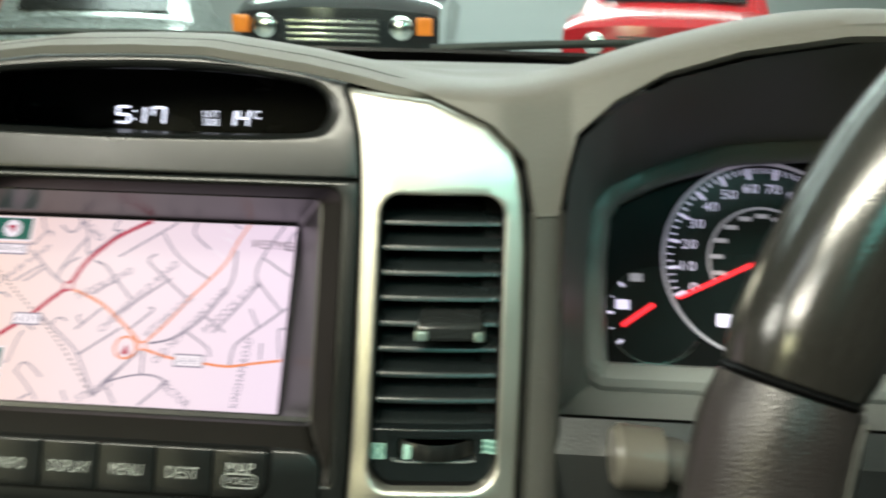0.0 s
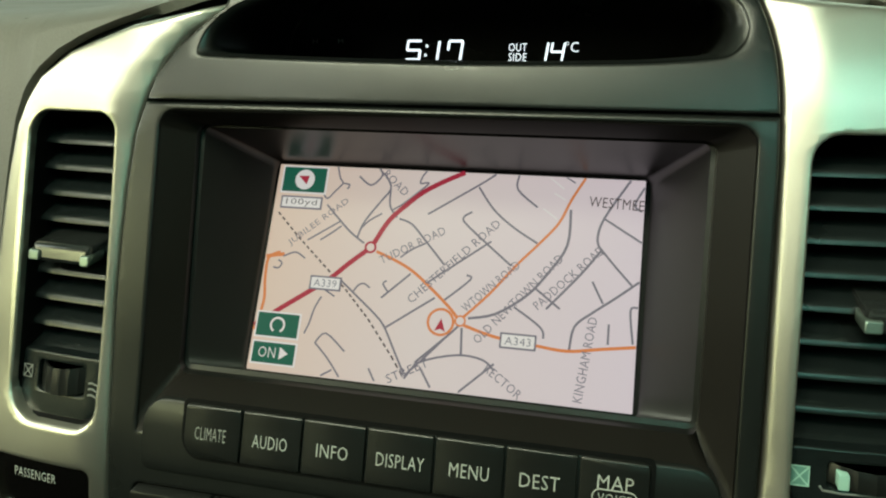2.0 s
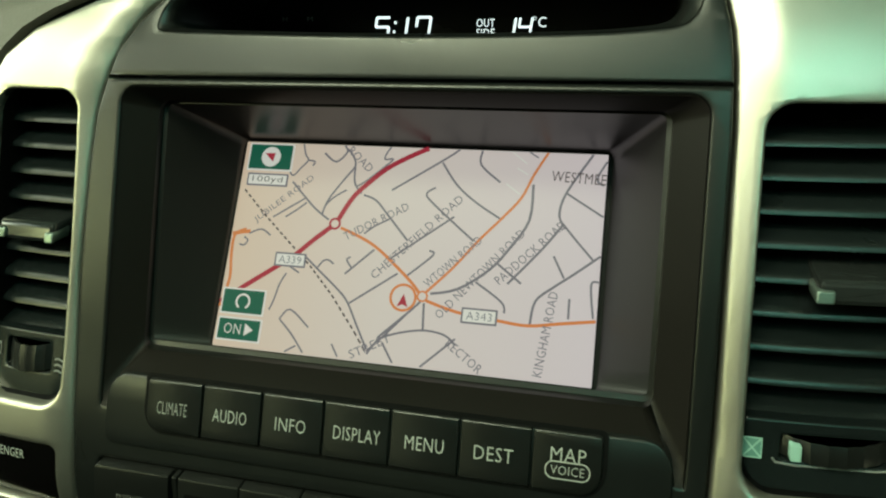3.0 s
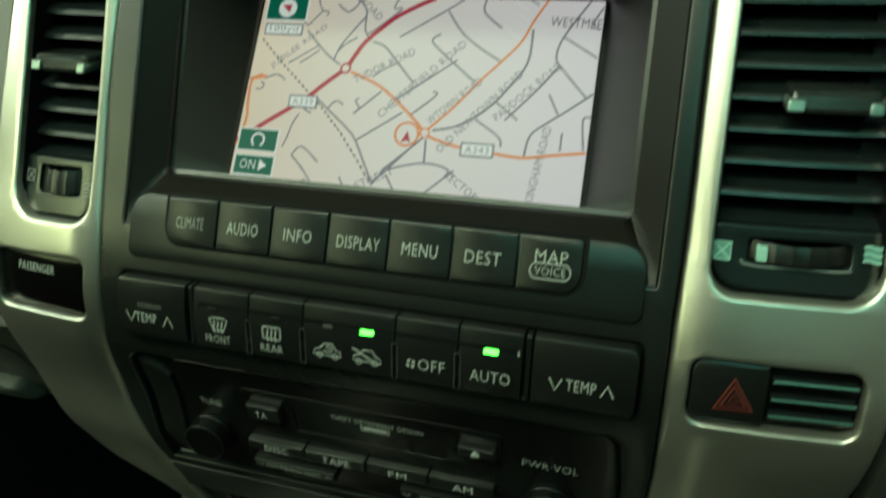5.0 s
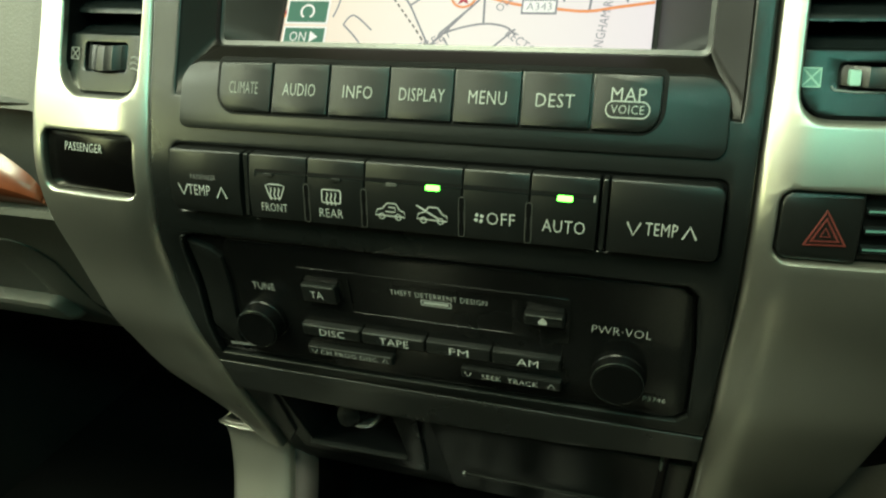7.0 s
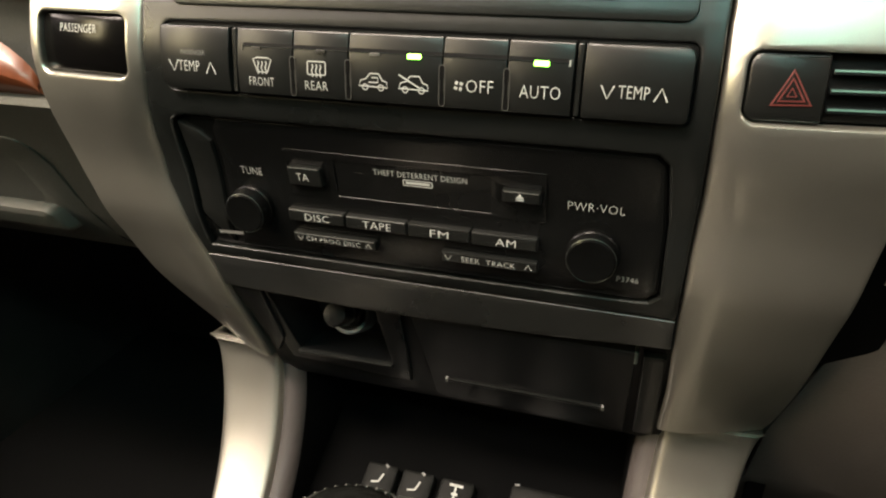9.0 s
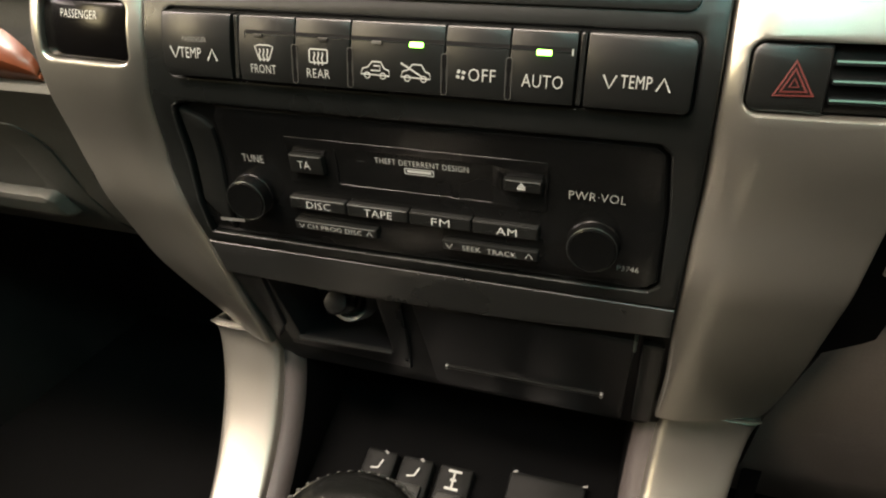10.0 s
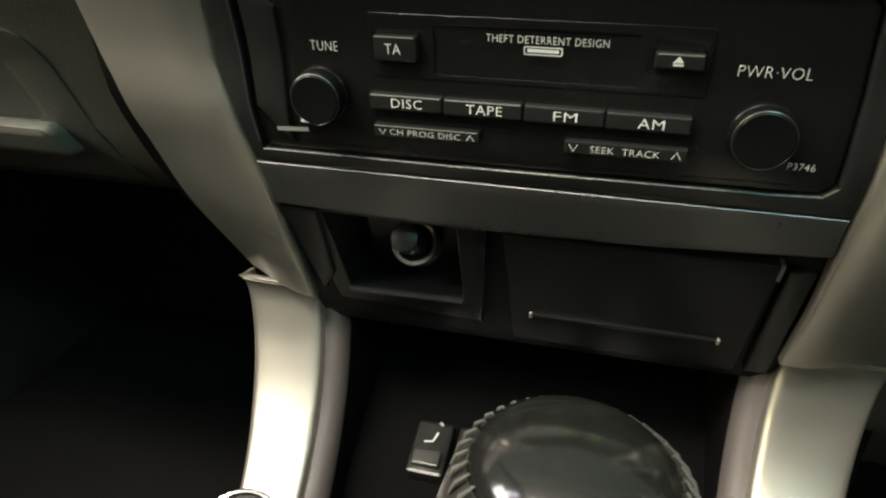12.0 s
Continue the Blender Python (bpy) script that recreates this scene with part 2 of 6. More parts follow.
def holed(name, loops, w0, w1, bev, material, parent=None, label="", mapf=None, step=0.006):
    """A plate with openings: the first loop is its outline, the others its holes; sliced finely, then laid on the face."""
    cu = bpy.data.curves.new(name, "CURVE")
    cu.dimensions, cu.fill_mode = "2D", "BOTH"
    cu.extrude, cu.bevel_depth, cu.bevel_resolution = max(1e-5, (w1 - w0) / 2 - bev), bev, 2
    for k, loop in enumerate(loops):
        pts = inset(loop, bev)
        sp = cu.splines.new("POLY")
        sp.points.add(len(pts) - 1)
        for p, (x, z) in zip(sp.points, pts):
            p.co = (x, z, 0, 1)
        sp.use_cyclic_u = True
    bm = curve_mesh(cu)
    for axis in (0, 1):
        lo = min(v.co[axis] for v in bm.verts)
        hi = max(v.co[axis] for v in bm.verts)
        n = int((hi - lo) / step)
        for i in range(1, n):
            no = [0, 0, 0]
            no[axis] = 1
            co = [0, 0, 0]
            co[axis] = lo + (hi - lo) * i / n
            bmesh.ops.bisect_plane(bm, geom=bm.verts[:] + bm.edges[:] + bm.faces[:], plane_co=co, plane_no=no)
    f = mapf or S
    mid = (w0 + w1) / 2
    for v in bm.verts:
        v.co = f(v.co.x, v.co.y, mid + v.co.z)
    bmesh.ops.remove_doubles(bm, verts=bm.verts, dist=1e-6)
    bmesh.ops.recalc_face_normals(bm, faces=bm.faces)
    return part(name, bm, material, parent, label)


def words(text, x0, x1, z0, z1, material, parent=None, w=0.0004, mapf=None, slant=0.0, name="lettering", turn=None, bold=-0.008):
    """Raised print that fills the box x0..x1, z0..z1 of the face; turn: (centre x, centre z, degrees) to lay it askew."""
    cu = bpy.data.curves.new(name, "FONT")
    cu.body, cu.size, cu.fill_mode, cu.resolution_u, cu.offset, cu.space_character = text, 1.0, "BOTH", 2, bold, 1.06
    bm = curve_mesh(cu)
    xs, ys = [v.co.x for v in bm.verts], [v.co.y for v in bm.verts]
    ax, bx, ay, by = min(xs), max(xs), min(ys), max(ys)
    f = mapf or S
    for v in bm.verts:
        u = x0 + (v.co.x - ax) / (bx - ax) * (x1 - x0)
        q = z0 + (v.co.y - ay) / (by - ay) * (z1 - z0)
        u += slant * (q - z0)
        if turn:
            cx, cz, a = turn
            c, s = math.cos(radians(a)), math.sin(radians(a))
            u, q = cx + (u - cx) * c - (q - cz) * s, cz + (u - cx) * s + (q - cz) * c
        v.co = f(u, q, w)
    bmesh.ops.recalc_face_normals(bm, faces=bm.faces)
    return part(name, bm, material, parent, smooth=0)


def stroke(bm, pts, width, w, mapf, closed=False):
    """A flat printed line along pts."""
    n = len(pts)
    left, right = [], []
    for i in range(n):
        a = Vector(pts[i - 1]) if (i or closed) else Vector(pts[0])
        c = Vector(pts[(i + 1) % n]) if (i < n - 1 or closed) else Vector(pts[-1])
        d = (c - a)
        d = d.normalized() if d.length > 0 else Vector((1, 0))
        o = Vector((-d.y, d.x)) * width / 2
        p = Vector(pts[i])
        left.append(bm.verts.new(mapf(*(p + o), w)))
        right.append(bm.verts.new(mapf(*(p - o), w)))
    for i in range(n if closed else n - 1):
        j = (i + 1) % n
        bm.faces.new((right[i], right[j], left[j], left[i]))


def line(name, pts, width, w, material, parent, mapf=None, closed=False):
    bm = bmesh.new()
    stroke(bm, pts, width, w, mapf or S, closed)
    return part(name, bm, material, parent, smooth=0)


def circle(cx, cz, r, n=24, a0=0, a1=360):
    full = abs(a1 - a0) >= 360
    return [(cx + r * math.cos(radians(a0 + (a1 - a0) * i / (n if full else n - 1))), cz + r * math.sin(radians(a0 + (a1 - a0) * i / (n if full else n - 1)))) for i in range(n)]


def lathe(bm, prof, centre, axis, n=32, squash=(1, 1)):
    """Turns the (radius, height) profile about an axis through centre."""
    q = Vector(axis).normalized().to_track_quat("Z", "Y").to_matrix()
    rings = []
    for r, h in prof:
        rings.append([bm.verts.new(Vector(centre) + q @ Vector((r * squash[0] * math.cos(2 * math.pi * i / n), r * squash[1] * math.sin(2 * math.pi * i / n), h))) for i in range(n)])
    for a, b in zip(rings, rings[1:]):
        for i in range(n):
            bm.faces.new((a[i], a[(i + 1) % n], b[(i + 1) % n], b[i]))
    bm.faces.new(list(reversed(rings[0])))
    bm.faces.new(rings[-1])
    return bm


def tube(bm, pts, radius, n=12, closed=False, caps=True):
    """A tube along pts; radius may be a list."""
    pts = [Vector(p) for p in pts]
    rings, up = [], Vector((0, 0, 1))
    m = len(pts)
    for i, p in enumerate(pts):
        a = pts[i - 1] if (i or closed) else p
        c = pts[(i + 1) % m] if (i < m - 1 or closed) else p
        d = (c - a).normalized()
        s = d.cross(up)
        if s.length < 1e-4:
            s = d.cross(Vector((0, 1, 0)))
        s.normalize()
        u = s.cross(d)
        r = radius[i] if isinstance(radius, (list, tuple)) else radius
        rings.append([bm.verts.new(p + (s * math.cos(2 * math.pi * k / n) + u * math.sin(2 * math.pi * k / n)) * r) for k in range(n)])
    for i in range(m if closed else m - 1):
        a, b = rings[i], rings[(i + 1) % m]
        for k in range(n):
            bm.faces.new((a[k], b[k], b[(k + 1) % n], a[(k + 1) % n]))
    if caps and not closed:
        bm.faces.new(rings[0])
        bm.faces.new(list(reversed(rings[-1])))
    bmesh.ops.recalc_face_normals(bm, faces=bm.faces)
    return bm


def box(bm, x0, x1, y0, y1, z0, z1, bev=0.0):
    vs = [bm.verts.new((x, y, z)) for z in (z0, z1) for y in (y0, y1) for x in (x0, x1)]
    fs = [bm.faces.new([vs[i] for i in q]) for q in ((0, 2, 3, 1), (4, 5, 7, 6), (0, 1, 5, 4), (2, 6, 7, 3), (0, 4, 6, 2), (1, 3, 7, 5))]
    if bev:
        es = list({e for f in fs for e in f.edges})
        bmesh.ops.bevel(bm, geom=es, offset=bev, segments=2, profile=0.7, affect="EDGES")
    return bm


def loft(bm, rings, closed=True):
    """Skins equal rings of points."""
    vs = [[bm.verts.new(p) for p in r] for r in rings]
    for a, b in zip(vs, vs[1:]):
        n = len(a)
        for i in range(n if closed else n - 1):
            bm.faces.new((a[i], a[(i + 1) % n], b[(i + 1) % n], b[i]))
    return vs


def thick(bm, depth, toward=(0, -1, 0.4)):
    """Gives an open skin a thickness behind its visible side, which faces toward."""
    bmesh.ops.recalc_face_normals(bm, faces=bm.faces)
    bm.normal_update()
    if sum((f.normal * f.calc_area() for f in bm.faces), Vector()).dot(Vector(toward)) < 0:
        bmesh.ops.reverse_faces(bm, faces=bm.faces[:])
        bm.normal_update()
    old, edges = bm.faces[:], [e for e in bm.edges if e.is_boundary]
    back = {v: bm.verts.new(v.co - v.normal * abs(depth)) for v in bm.verts[:]}
    for f in old:
        bm.faces.new([back[v] for v in reversed(f.verts)])
    for e in edges:
        a, c = e.verts
        bm.faces.new((a, c, back[c], back[a]))
    bmesh.ops.recalc_face_normals(bm, faces=bm.faces)
    return bm

# ---- the centre stack ----
def lin(tab, z):
    return float(np.interp(z, [p[0] for p in tab], [p[1] for p in tab]))


IN_L = [(0.885, -0.1125), (0.93, -0.1130), (0.962, -0.1135), (0.98, -0.1155), (0.998, -0.1185), (1.0155, -0.1228), (1.04, -0.1217), (1.057, -0.1192), (1.068, -0.1172), (1.09, -0.1175), (1.111, -0.1190), (1.131, -0.1198), (1.151, -0.1204), (1.171, -0.1199), (1.191, -0.1190), (1.2012, -0.1180), (1.2112, -0.1167), (1.2212, -0.1136), (1.2311, -0.1101), (1.241, -0.1026), (1.2508, -0.0915), (1.2545, -0.0850)]
IN_R = [(0.885, 0.1140), (0.92, 0.1145), (0.965, 0.1122), (1.0075, 0.1124), (1.033, 0.1131), (1.06, 0.1126), (1.0925, 0.1126), (1.12, 0.1136), (1.14, 0.1137), (1.2075, 0.1134), (1.2203, 0.1128), (1.2299, 0.1122), (1.2394, 0.1108), (1.2491, 0.1079), (1.2565, 0.1045)]
OUT_L = [(0.885, -0.1618), (0.935, -0.1657), (0.977, -0.1668), (1.003, -0.1712), (1.02, -0.1765), (1.04, -0.1790), (1.075, -0.1785), (1.1, -0.1795), (1.15, -0.1780), (1.19, -0.1752), (1.2115, -0.1719), (1.2201, -0.1684), (1.2285, -0.1637), (1.2349, -0.1561), (1.2411, -0.1449), (1.2461, -0.1301), (1.2485, -0.1220)]
OUT_R = [(0.885, 0.1662), (0.896, 0.1689), (0.9186, 0.1701), (0.944, 0.1707), (0.9633, 0.1712), (0.98, 0.1722), (1.0017, 0.1740), (1.0186, 0.1756), (1.045, 0.1785), (1.07, 0.1805), (1.12, 0.1815), (1.165, 0.182), (1.2, 0.1815), (1.222, 0.1795), (1.2335, 0.1755), (1.243, 0.1655), (1.2530, 0.1400)]


def side(a, b, n=40):
    """Edges of a silver flank: up the inner table a, down the outer table b."""
    za = np.linspace(a[0][0], a[-1][0], n)
    zb = np.linspace(b[-1][0], b[0][0], n)
    return [(lin(a, z), z) for z in za] + [(lin(b, z), z) for z in zb]


dash = thing("dashboard", "grey and black car dashboard with satin silver flanks", "dashboard")
left_loop = side(IN_L, OUT_L)
right_loop = side(IN_R, OUT_R)
right_loop.reverse()
VL = (-0.1645, -0.1248, 1.1045, 1.2172)
VR = (0.1218, 0.1733, 1.1075, 1.2172)
PASS = (-0.1728, -0.1248, 1.0648, 1.0903)
HAZ = (0.1195, 0.1722, 1.0646, 1.0876)


def ccw(loop):
    a = sum(p[0] * q[1] - q[0] * p[1] for p, q in zip(loop, loop[1:] + loop[:1]))
    return loop if a > 0 else loop[::-1]


def crowned(x, z, w=0.0):
    """The face of a flank, which rolls away towards the black fascia."""
    d = max(0.0, abs(x) - abs(lin(IN_R if x > 0 else IN_L, z))) / 0.014
    r = 1 - min(1.0, d)
    return S(x, z, w + 0.0016 - 0.0034 * r ** 1.6)


holed("silver_flank", [ccw(left_loop), rrect(*VL, (0.012, 0.007, 0.007, 0.009), 6)[::-1], rrect(*PASS, 0.004)[::-1]], -0.007, 0.0, 0.0016, SILVER, dash, "satin silver painted trim", crowned, 0.0035)
holed("silver_flank", [ccw(right_loop), rrect(*VR, (0.008, 0.010, 0.009, 0.008), 6)[::-1], rrect(*HAZ, 0.005)[::-1]], -0.007, 0.0, 0.0016, SILVER, dash, "satin silver painted trim", crowned, 0.0035)

# black fascia between the flanks, with the openings of clock and screen
GAPZ = [(-0.1815, 1.1500), (-0.1795, 1.1900), (-0.1762, 1.2120), (-0.1722, 1.2225), (-0.1660, 1.2312), (-0.1585, 1.2378), (-0.147, 1.2440), (-0.132, 1.2493), (-0.116, 1.2540), (-0.1000, 1.2585), (-0.074, 1.2644), (-0.035, 1.2691), (0.005, 1.2703), (0.0385, 1.2700), (0.085, 1.2642), (0.107, 1.2603), (0.139, 1.2535), (0.166, 1.2430), (0.177, 1.2335), (0.185, 1.2250)]
g = 0.0008
fas = [(lin(IN_L, z) + g, z) for z in np.linspace(1.2540, 1.2222, 12)] + [(lin(IN_R, z) - g, z) for z in np.linspace(1.2222, 1.2560, 12)]
top = [(x, lin(GAPZ, x) - 0.0022) for x in np.linspace(0.104, -0.084, 24)]
CLOCK = [(-0.0935, 1.2400), (-0.0900, 1.2388), (-0.066, 1.2382), (-0.03, 1.2374), (0.008, 1.2369), (0.045, 1.2371), (0.075, 1.2378), (0.0960, 1.2395), (0.1005, 1.2430), (0.1016, 1.2480), (0.0990, 1.2540), (0.0930, 1.2585), (0.080, 1.2612), (0.062, 1.2635), (0.04, 1.2650), (0.015, 1.2655), (-0.022, 1.2643), (-0.05, 1.2618), (-0.0707, 1.2590), (-0.084, 1.2535), (-0.0915, 1.2460)]
CLOCK = [(x, z - 0.0009 if z < 1.241 else z) for x, z in CLOCK]
for k_ in range(2):
    CLOCK = [(p[0] * a_ + q[0] * (1 - a_), p[1] * a_ + q[1] * (1 - a_)) for p, q in zip(CLOCK, CLOCK[1:] + CLOCK[:1]) for a_ in (0.8, 0.2)]
holed("upper_fascia", [ccw(fas + top), ccw(CLOCK)[::-1]], -0.006, -0.0005, 0.0012, BLACK, dash, "black grained plastic panel round the clock", step=0.008)
# the screen's opening: its rim runs out in a short pointed tail beside each end of the key shelf
arc_o = [(0.0997 + 0.006 * math.cos(radians(a)), 1.2128 + 0.006 * math.sin(radians(a))) for a in (0, 22, 45, 68, 90)]
arc_i = [(0.0914 + 0.004 * math.cos(radians(a)), 1.2082 + 0.004 * math.sin(radians(a))) for a in (0, 22, 45, 68, 90)]
half_o = [(0.0, 1.1192), (0.05, 1.1192), (0.0950, 1.1192), (0.0985, 1.1180), (0.1010, 1.1135), (0.1030, 1.1068), (0.1054, 1.1068), (0.1057, 1.1130), (0.1057, 1.1300)] + arc_o + [(0.05, 1.2188), (0.0, 1.2188)]
half_i = [(0.0, 1.1230), (0.05, 1.1230), (0.0915, 1.1230), (0.0925, 1.1230), (0.0940, 1.1235), (0.0949, 1.1245), (0.0953, 1.1260), (0.0954, 1.1275), (0.0954, 1.1320)] + arc_i + [(0.05, 1.2122), (0.0, 1.2122)]
rim_o = half_o + [(-x, z) for x, z in half_o[-2:0:-1]]
rim_i = half_i + [(-x, z) for x, z in half_i[-2:0:-1]]
low = [(lin(IN_L, z) + g, z) for z in np.linspace(1.2213, 0.9752, 44)] + [(lin(IN_R, z) - g, z) for z in np.linspace(0.9752, 1.2213, 44)]
RAD = [(-0.1085, 0.9815), (-0.03, 0.9815), (0.085, 0.9825), (0.0995, 0.9832), (0.1035, 0.9870), (0.1028, 1.0200), (0.1000, 1.0460), (0.0960, 1.0500), (0.0, 1.0500), (-0.1020, 1.0500), (-0.1085, 1.0480), (-0.1100, 1.0400), (-0.1095, 1.0000)]
CLIM = rrect(-0.1055, 0.1043, 1.0615, 1.0886, 0.003)
holed("centre_fascia", [ccw(low), rim_o[::-1], ccw(RAD)[::-1], CLIM[::-1]], -0.006, -0.0005, 0.0012, BLACK, dash, "black grained plastic stack panel", step=0.007)

# screen pocket: rim, walls, floor
nav = thing("navigation_unit", "black navigation unit with a lit street map above seven keys", "navigation screen")
SB, ST = Vector((0, -0.049, 1.118)), Vector((0, 0.0, 1.190))
SUP = (ST - SB).normalized()
SNO = Vector((1, 0, 0)).cross(SUP)


def scr(u, v, w=0.0):
    """A point of the screen: u and v in mm from its lower left corner, w metres proud."""
    return SB + Vector(((u - 75.5) / 1000, 0, 0)) + SUP * (v / 1000) + SNO * w


bm = bmesh.new()
loft(bm, [[S(x, z, -0.0030) for x, z in rim_o], [S(x, z, -0.0004) for x, z in rim_o], [S(x * 0.985 + q[0] * 0.015, z * 0.9 + q[1] * 0.1, -0.0010) for (x, z), q in zip(rim_o, rim_i)], [S(x, z, -0.0095) for x, z in rim_i]])
bmesh.ops.recalc_face_normals(bm, faces=bm.faces)
part("screen_rim", bm, CHAMFER, nav, "dark bevelled rim, tinted brown for the screen's glow")
back = [(75.5 + x / 0.0954 * 77.5, -1.5 + (z - 1.1230) / 0.0892 * 90.3) for x, z in rim_i]
bm = bmesh.new()
loft(bm, [[S(x, z, -0.0095) for x, z in rim_i], [S(x, z, -0.0125) for x, z in rim_i], [S(x, z, -0.0128) for x, z in inset(rim_i, 0.0016)], [scr(u, v, -0.0015) for u, v in back]])
bmesh.ops.recalc_face_normals(bm, faces=bm.faces)
part("pocket_wall", bm, SHINE, nav, "dark plastic recess walls")
bm = bmesh.new()
slab(bm, rrect(-5, 156, -5, 92, 1), -0.006, -0.0016, 0, scr)
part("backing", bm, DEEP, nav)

# the lit display
scr_m = bpy.data.materials.new("lit_map_display")
scr_m.use_nodes = True
tr = scr_m.node_tree
b = tr.nodes["Principled BSDF"]
b.inputs["Roughness"].default_value = 0.34
b.inputs["Specular IOR Level"].default_value = 0.12
b.inputs["Base Color"].default_value = (0.05, 0.05, 0.05, 1)
tc = tr.nodes.new("ShaderNodeTexCoord")
sep = tr.nodes.new("ShaderNodeSeparateXYZ")
tr.links.new(tc.outputs["Object"], sep.inputs[0])
mr = tr.nodes.new("ShaderNodeMapRange")
mr.inputs["From Min"].default_value, mr.inputs["From Max"].default_value = -0.0755, 0.0755
# tint from the viewing angle, painted in as a fixed left-to-right ramp
cr = tr.nodes.new("ShaderNodeValToRGB")
cr.color_ramp.elements[0].color = (0.84, 0.61, 0.48, 1)
cr.color_ramp.elements[1].color = (0.82, 0.67, 0.73, 1)
mid = cr.color_ramp.elements.new(0.45)
mid.color = (0.85, 0.70, 0.66, 1)
tr.links.new(sep.outputs["X"], mr.inputs["Value"])
tr.links.new(mr.outputs[0], cr.inputs["Fac"])
tr.links.new(cr.outputs["Color"], b.inputs["Emission Color"])
SCREEN_POWER = 0.90
b.inputs["Emission Strength"].default_value = SCREEN_POWER


def lit(name, col, power=SCREEN_POWER):
    m = mat(name, tuple(c * 0.1 for c in col), 0.34, 0, 0, 900, 0.01, col, power)
    m.node_tree.nodes["Principled BSDF"].inputs["Specular IOR Level"].default_value = 0.12
    return m


MAPGREY = lit("map_grey_line", (0.22, 0.195, 0.23))
MAPRED = lit("map_red_line", (0.44, 0.03, 0.06))
MAPORA = lit("map_orange_line", (0.75, 0.24, 0.08))
MAPDARK = lit("map_dark_line", (0.10, 0.07, 0.07))
MAPGREEN = lit("map_green_box", (0.015, 0.12, 0.075))
MAPWHITE = lit("map_white_box", (0.85, 0.78, 0.76))
screen = plate("display", rrect(0, 151, 0, 87.2, 0.3, 1), -0.0015, 0.0, 0, scr_m, nav, "lit street map with cream ground", scr)
MAPM = {"red": MAPRED, "ora": MAPORA, "gry": MAPGREY, "das": MAPDARK, "wht": MAPWHITE}
layer = [0.00010]


def clip_pt(p):
    return (min(150.9, max(0.1, p[0])), min(87.0, max(0.1, p[1])))


def road(kind, width, *pts):
    """One road of the map, as a printed line."""
    layer[0] += 0.0000025
    pts = [clip_pt(p) for p in pts]
    bm = bmesh.new()
    if kind == "das":
        bm.free()
        for a, c in zip(pts, pts[1:]):
            a, c = Vector(a), Vector(c)
            n = max(1, int((c - a).length / 2.6))
            for i in range(n):
                bm = bmesh.new()
                stroke(bm, [tuple(a.lerp(c, i / n)), tuple(a.lerp(c, (i + 0.6) / n))], width, layer[0], scr)
                part("map_dash", bm, MAPDARK, screen, smooth=0)
        return None
    else:
        fine = []
        for i in range(len(pts) - 1):
            p0, p1, p2, p3 = (Vector(pts[max(0, i - 1)]), Vector(pts[i]), Vector(pts[i + 1]), Vector(pts[min(len(pts) - 1, i + 2)]))
            for k in range(4):
                t = k / 4
                fine.append(tuple(0.5 * ((2 * p1) + (p2 - p0) * t + (2 * p0 - 5 * p1 + 4 * p2 - p3) * t * t + (3 * p1 - p0 - 3 * p2 + p3) * t ** 3)))
        fine.append(pts[-1])
        stroke(bm, [clip_pt(p) for p in fine], width, layer[0], scr)
    ob = part("map_road", bm, MAPM[kind], screen, smooth=0)
    return ob


road("gry", 0.8, (67.4, 68.9), (86.9, 82.1), (93.5, 87.6))
road("gry", 0.8, (87.1, 81.3), (94.0, 72.3), (102.4, 65.6), (112.1, 59.9))
road("gry", 0.8, (102.7, 87.6), (102.7, 81.1), (110.9, 74.3))
road("gry", 0.8, (85.4, 70.9), (82.1, 68.3), (85.2, 64.3), (102.9, 50.3))
road("gry", 0.8, (69.5, 40.3), (94.2, 59.5))
road("gry", 0.8, (78.0, 34.7), (87.6, 43.7), (85.9, 45.3))
road("gry", 0.9, (69.4, 9.8), (80.5, 20.7), (85.1, 25.6))
road("gry", 0.8, (65.9, 3.2), (71.2, 10.0), (85.2, 14.2), (95.3, 13.5), (100.3, 9.9))
road("gry", 0.9, (86.2, 24.8), (87.0, 14.4))
road("gry", 0.8, (87.5, 0.6), (99.9, 12.4))
road("gry", 0.8, (71.5, 8.3), (76.5, 1.0))
road("gry", 0.8, (105.3, 34.6), (115.9, 27.8), (117.4, 23.7))
road("gry", 1.0, (123.8, 74.1), (123.5, 59.9), (117.2, 48.7), (109.9, 39.4), (98.7, 31.3), (88.3, 28.6))
road("gry", 0.8, (133.8, 46.7), (138.2, 38.6))
road("gry", 0.8, (112.9, 42.3), (122.6, 35.3))
road("gry", 0.9, (117.5, 34.8), (129.2, 48.9), (136.4, 59.0))
road("gry", 0.8, (136.4, 59.0), (142.2, 52.5), (148.2, 46.2))
road("gry", 0.9, (145.5, 86.9), (136.5, 71.3), (134.6, 62.4), (137.4, 57.4))
road("gry", 0.8, (136.5, 71.3), (150.8, 62.7))
road("gry", 0.8, (150.8, 84.4), (147.5, 77.3), (150.2, 74.8))
road("gry", 0.9, (127.2, 20.5), (128.5, 29.2), (134.5, 34.8), (142.0, 40.6), (150.8, 47.8))
road("gry", 0.8, (140.9, 23.7), (140.8, 31.2))
road("gry", 0.8, (150.8, 38.1), (148.2, 36.9), (149.7, 24.7))
road("gry", 0.7, (26.3, 87.1), (27.8, 82.4), (29.3, 80.0), (26.6, 76.5), (23.7, 73.1), (21.8, 74.6))
road("gry", 0.7, (29.3, 80.0), (32.4, 79.5), (31.7, 77.6))
road("gry", 0.8, (23.9, 70.4), (30.5, 64.1), (36.2, 59.1), (42.3, 55.1))
road("gry", 0.7, (17.6, 54.8), (24.3, 59.3), (30.6, 63.5))
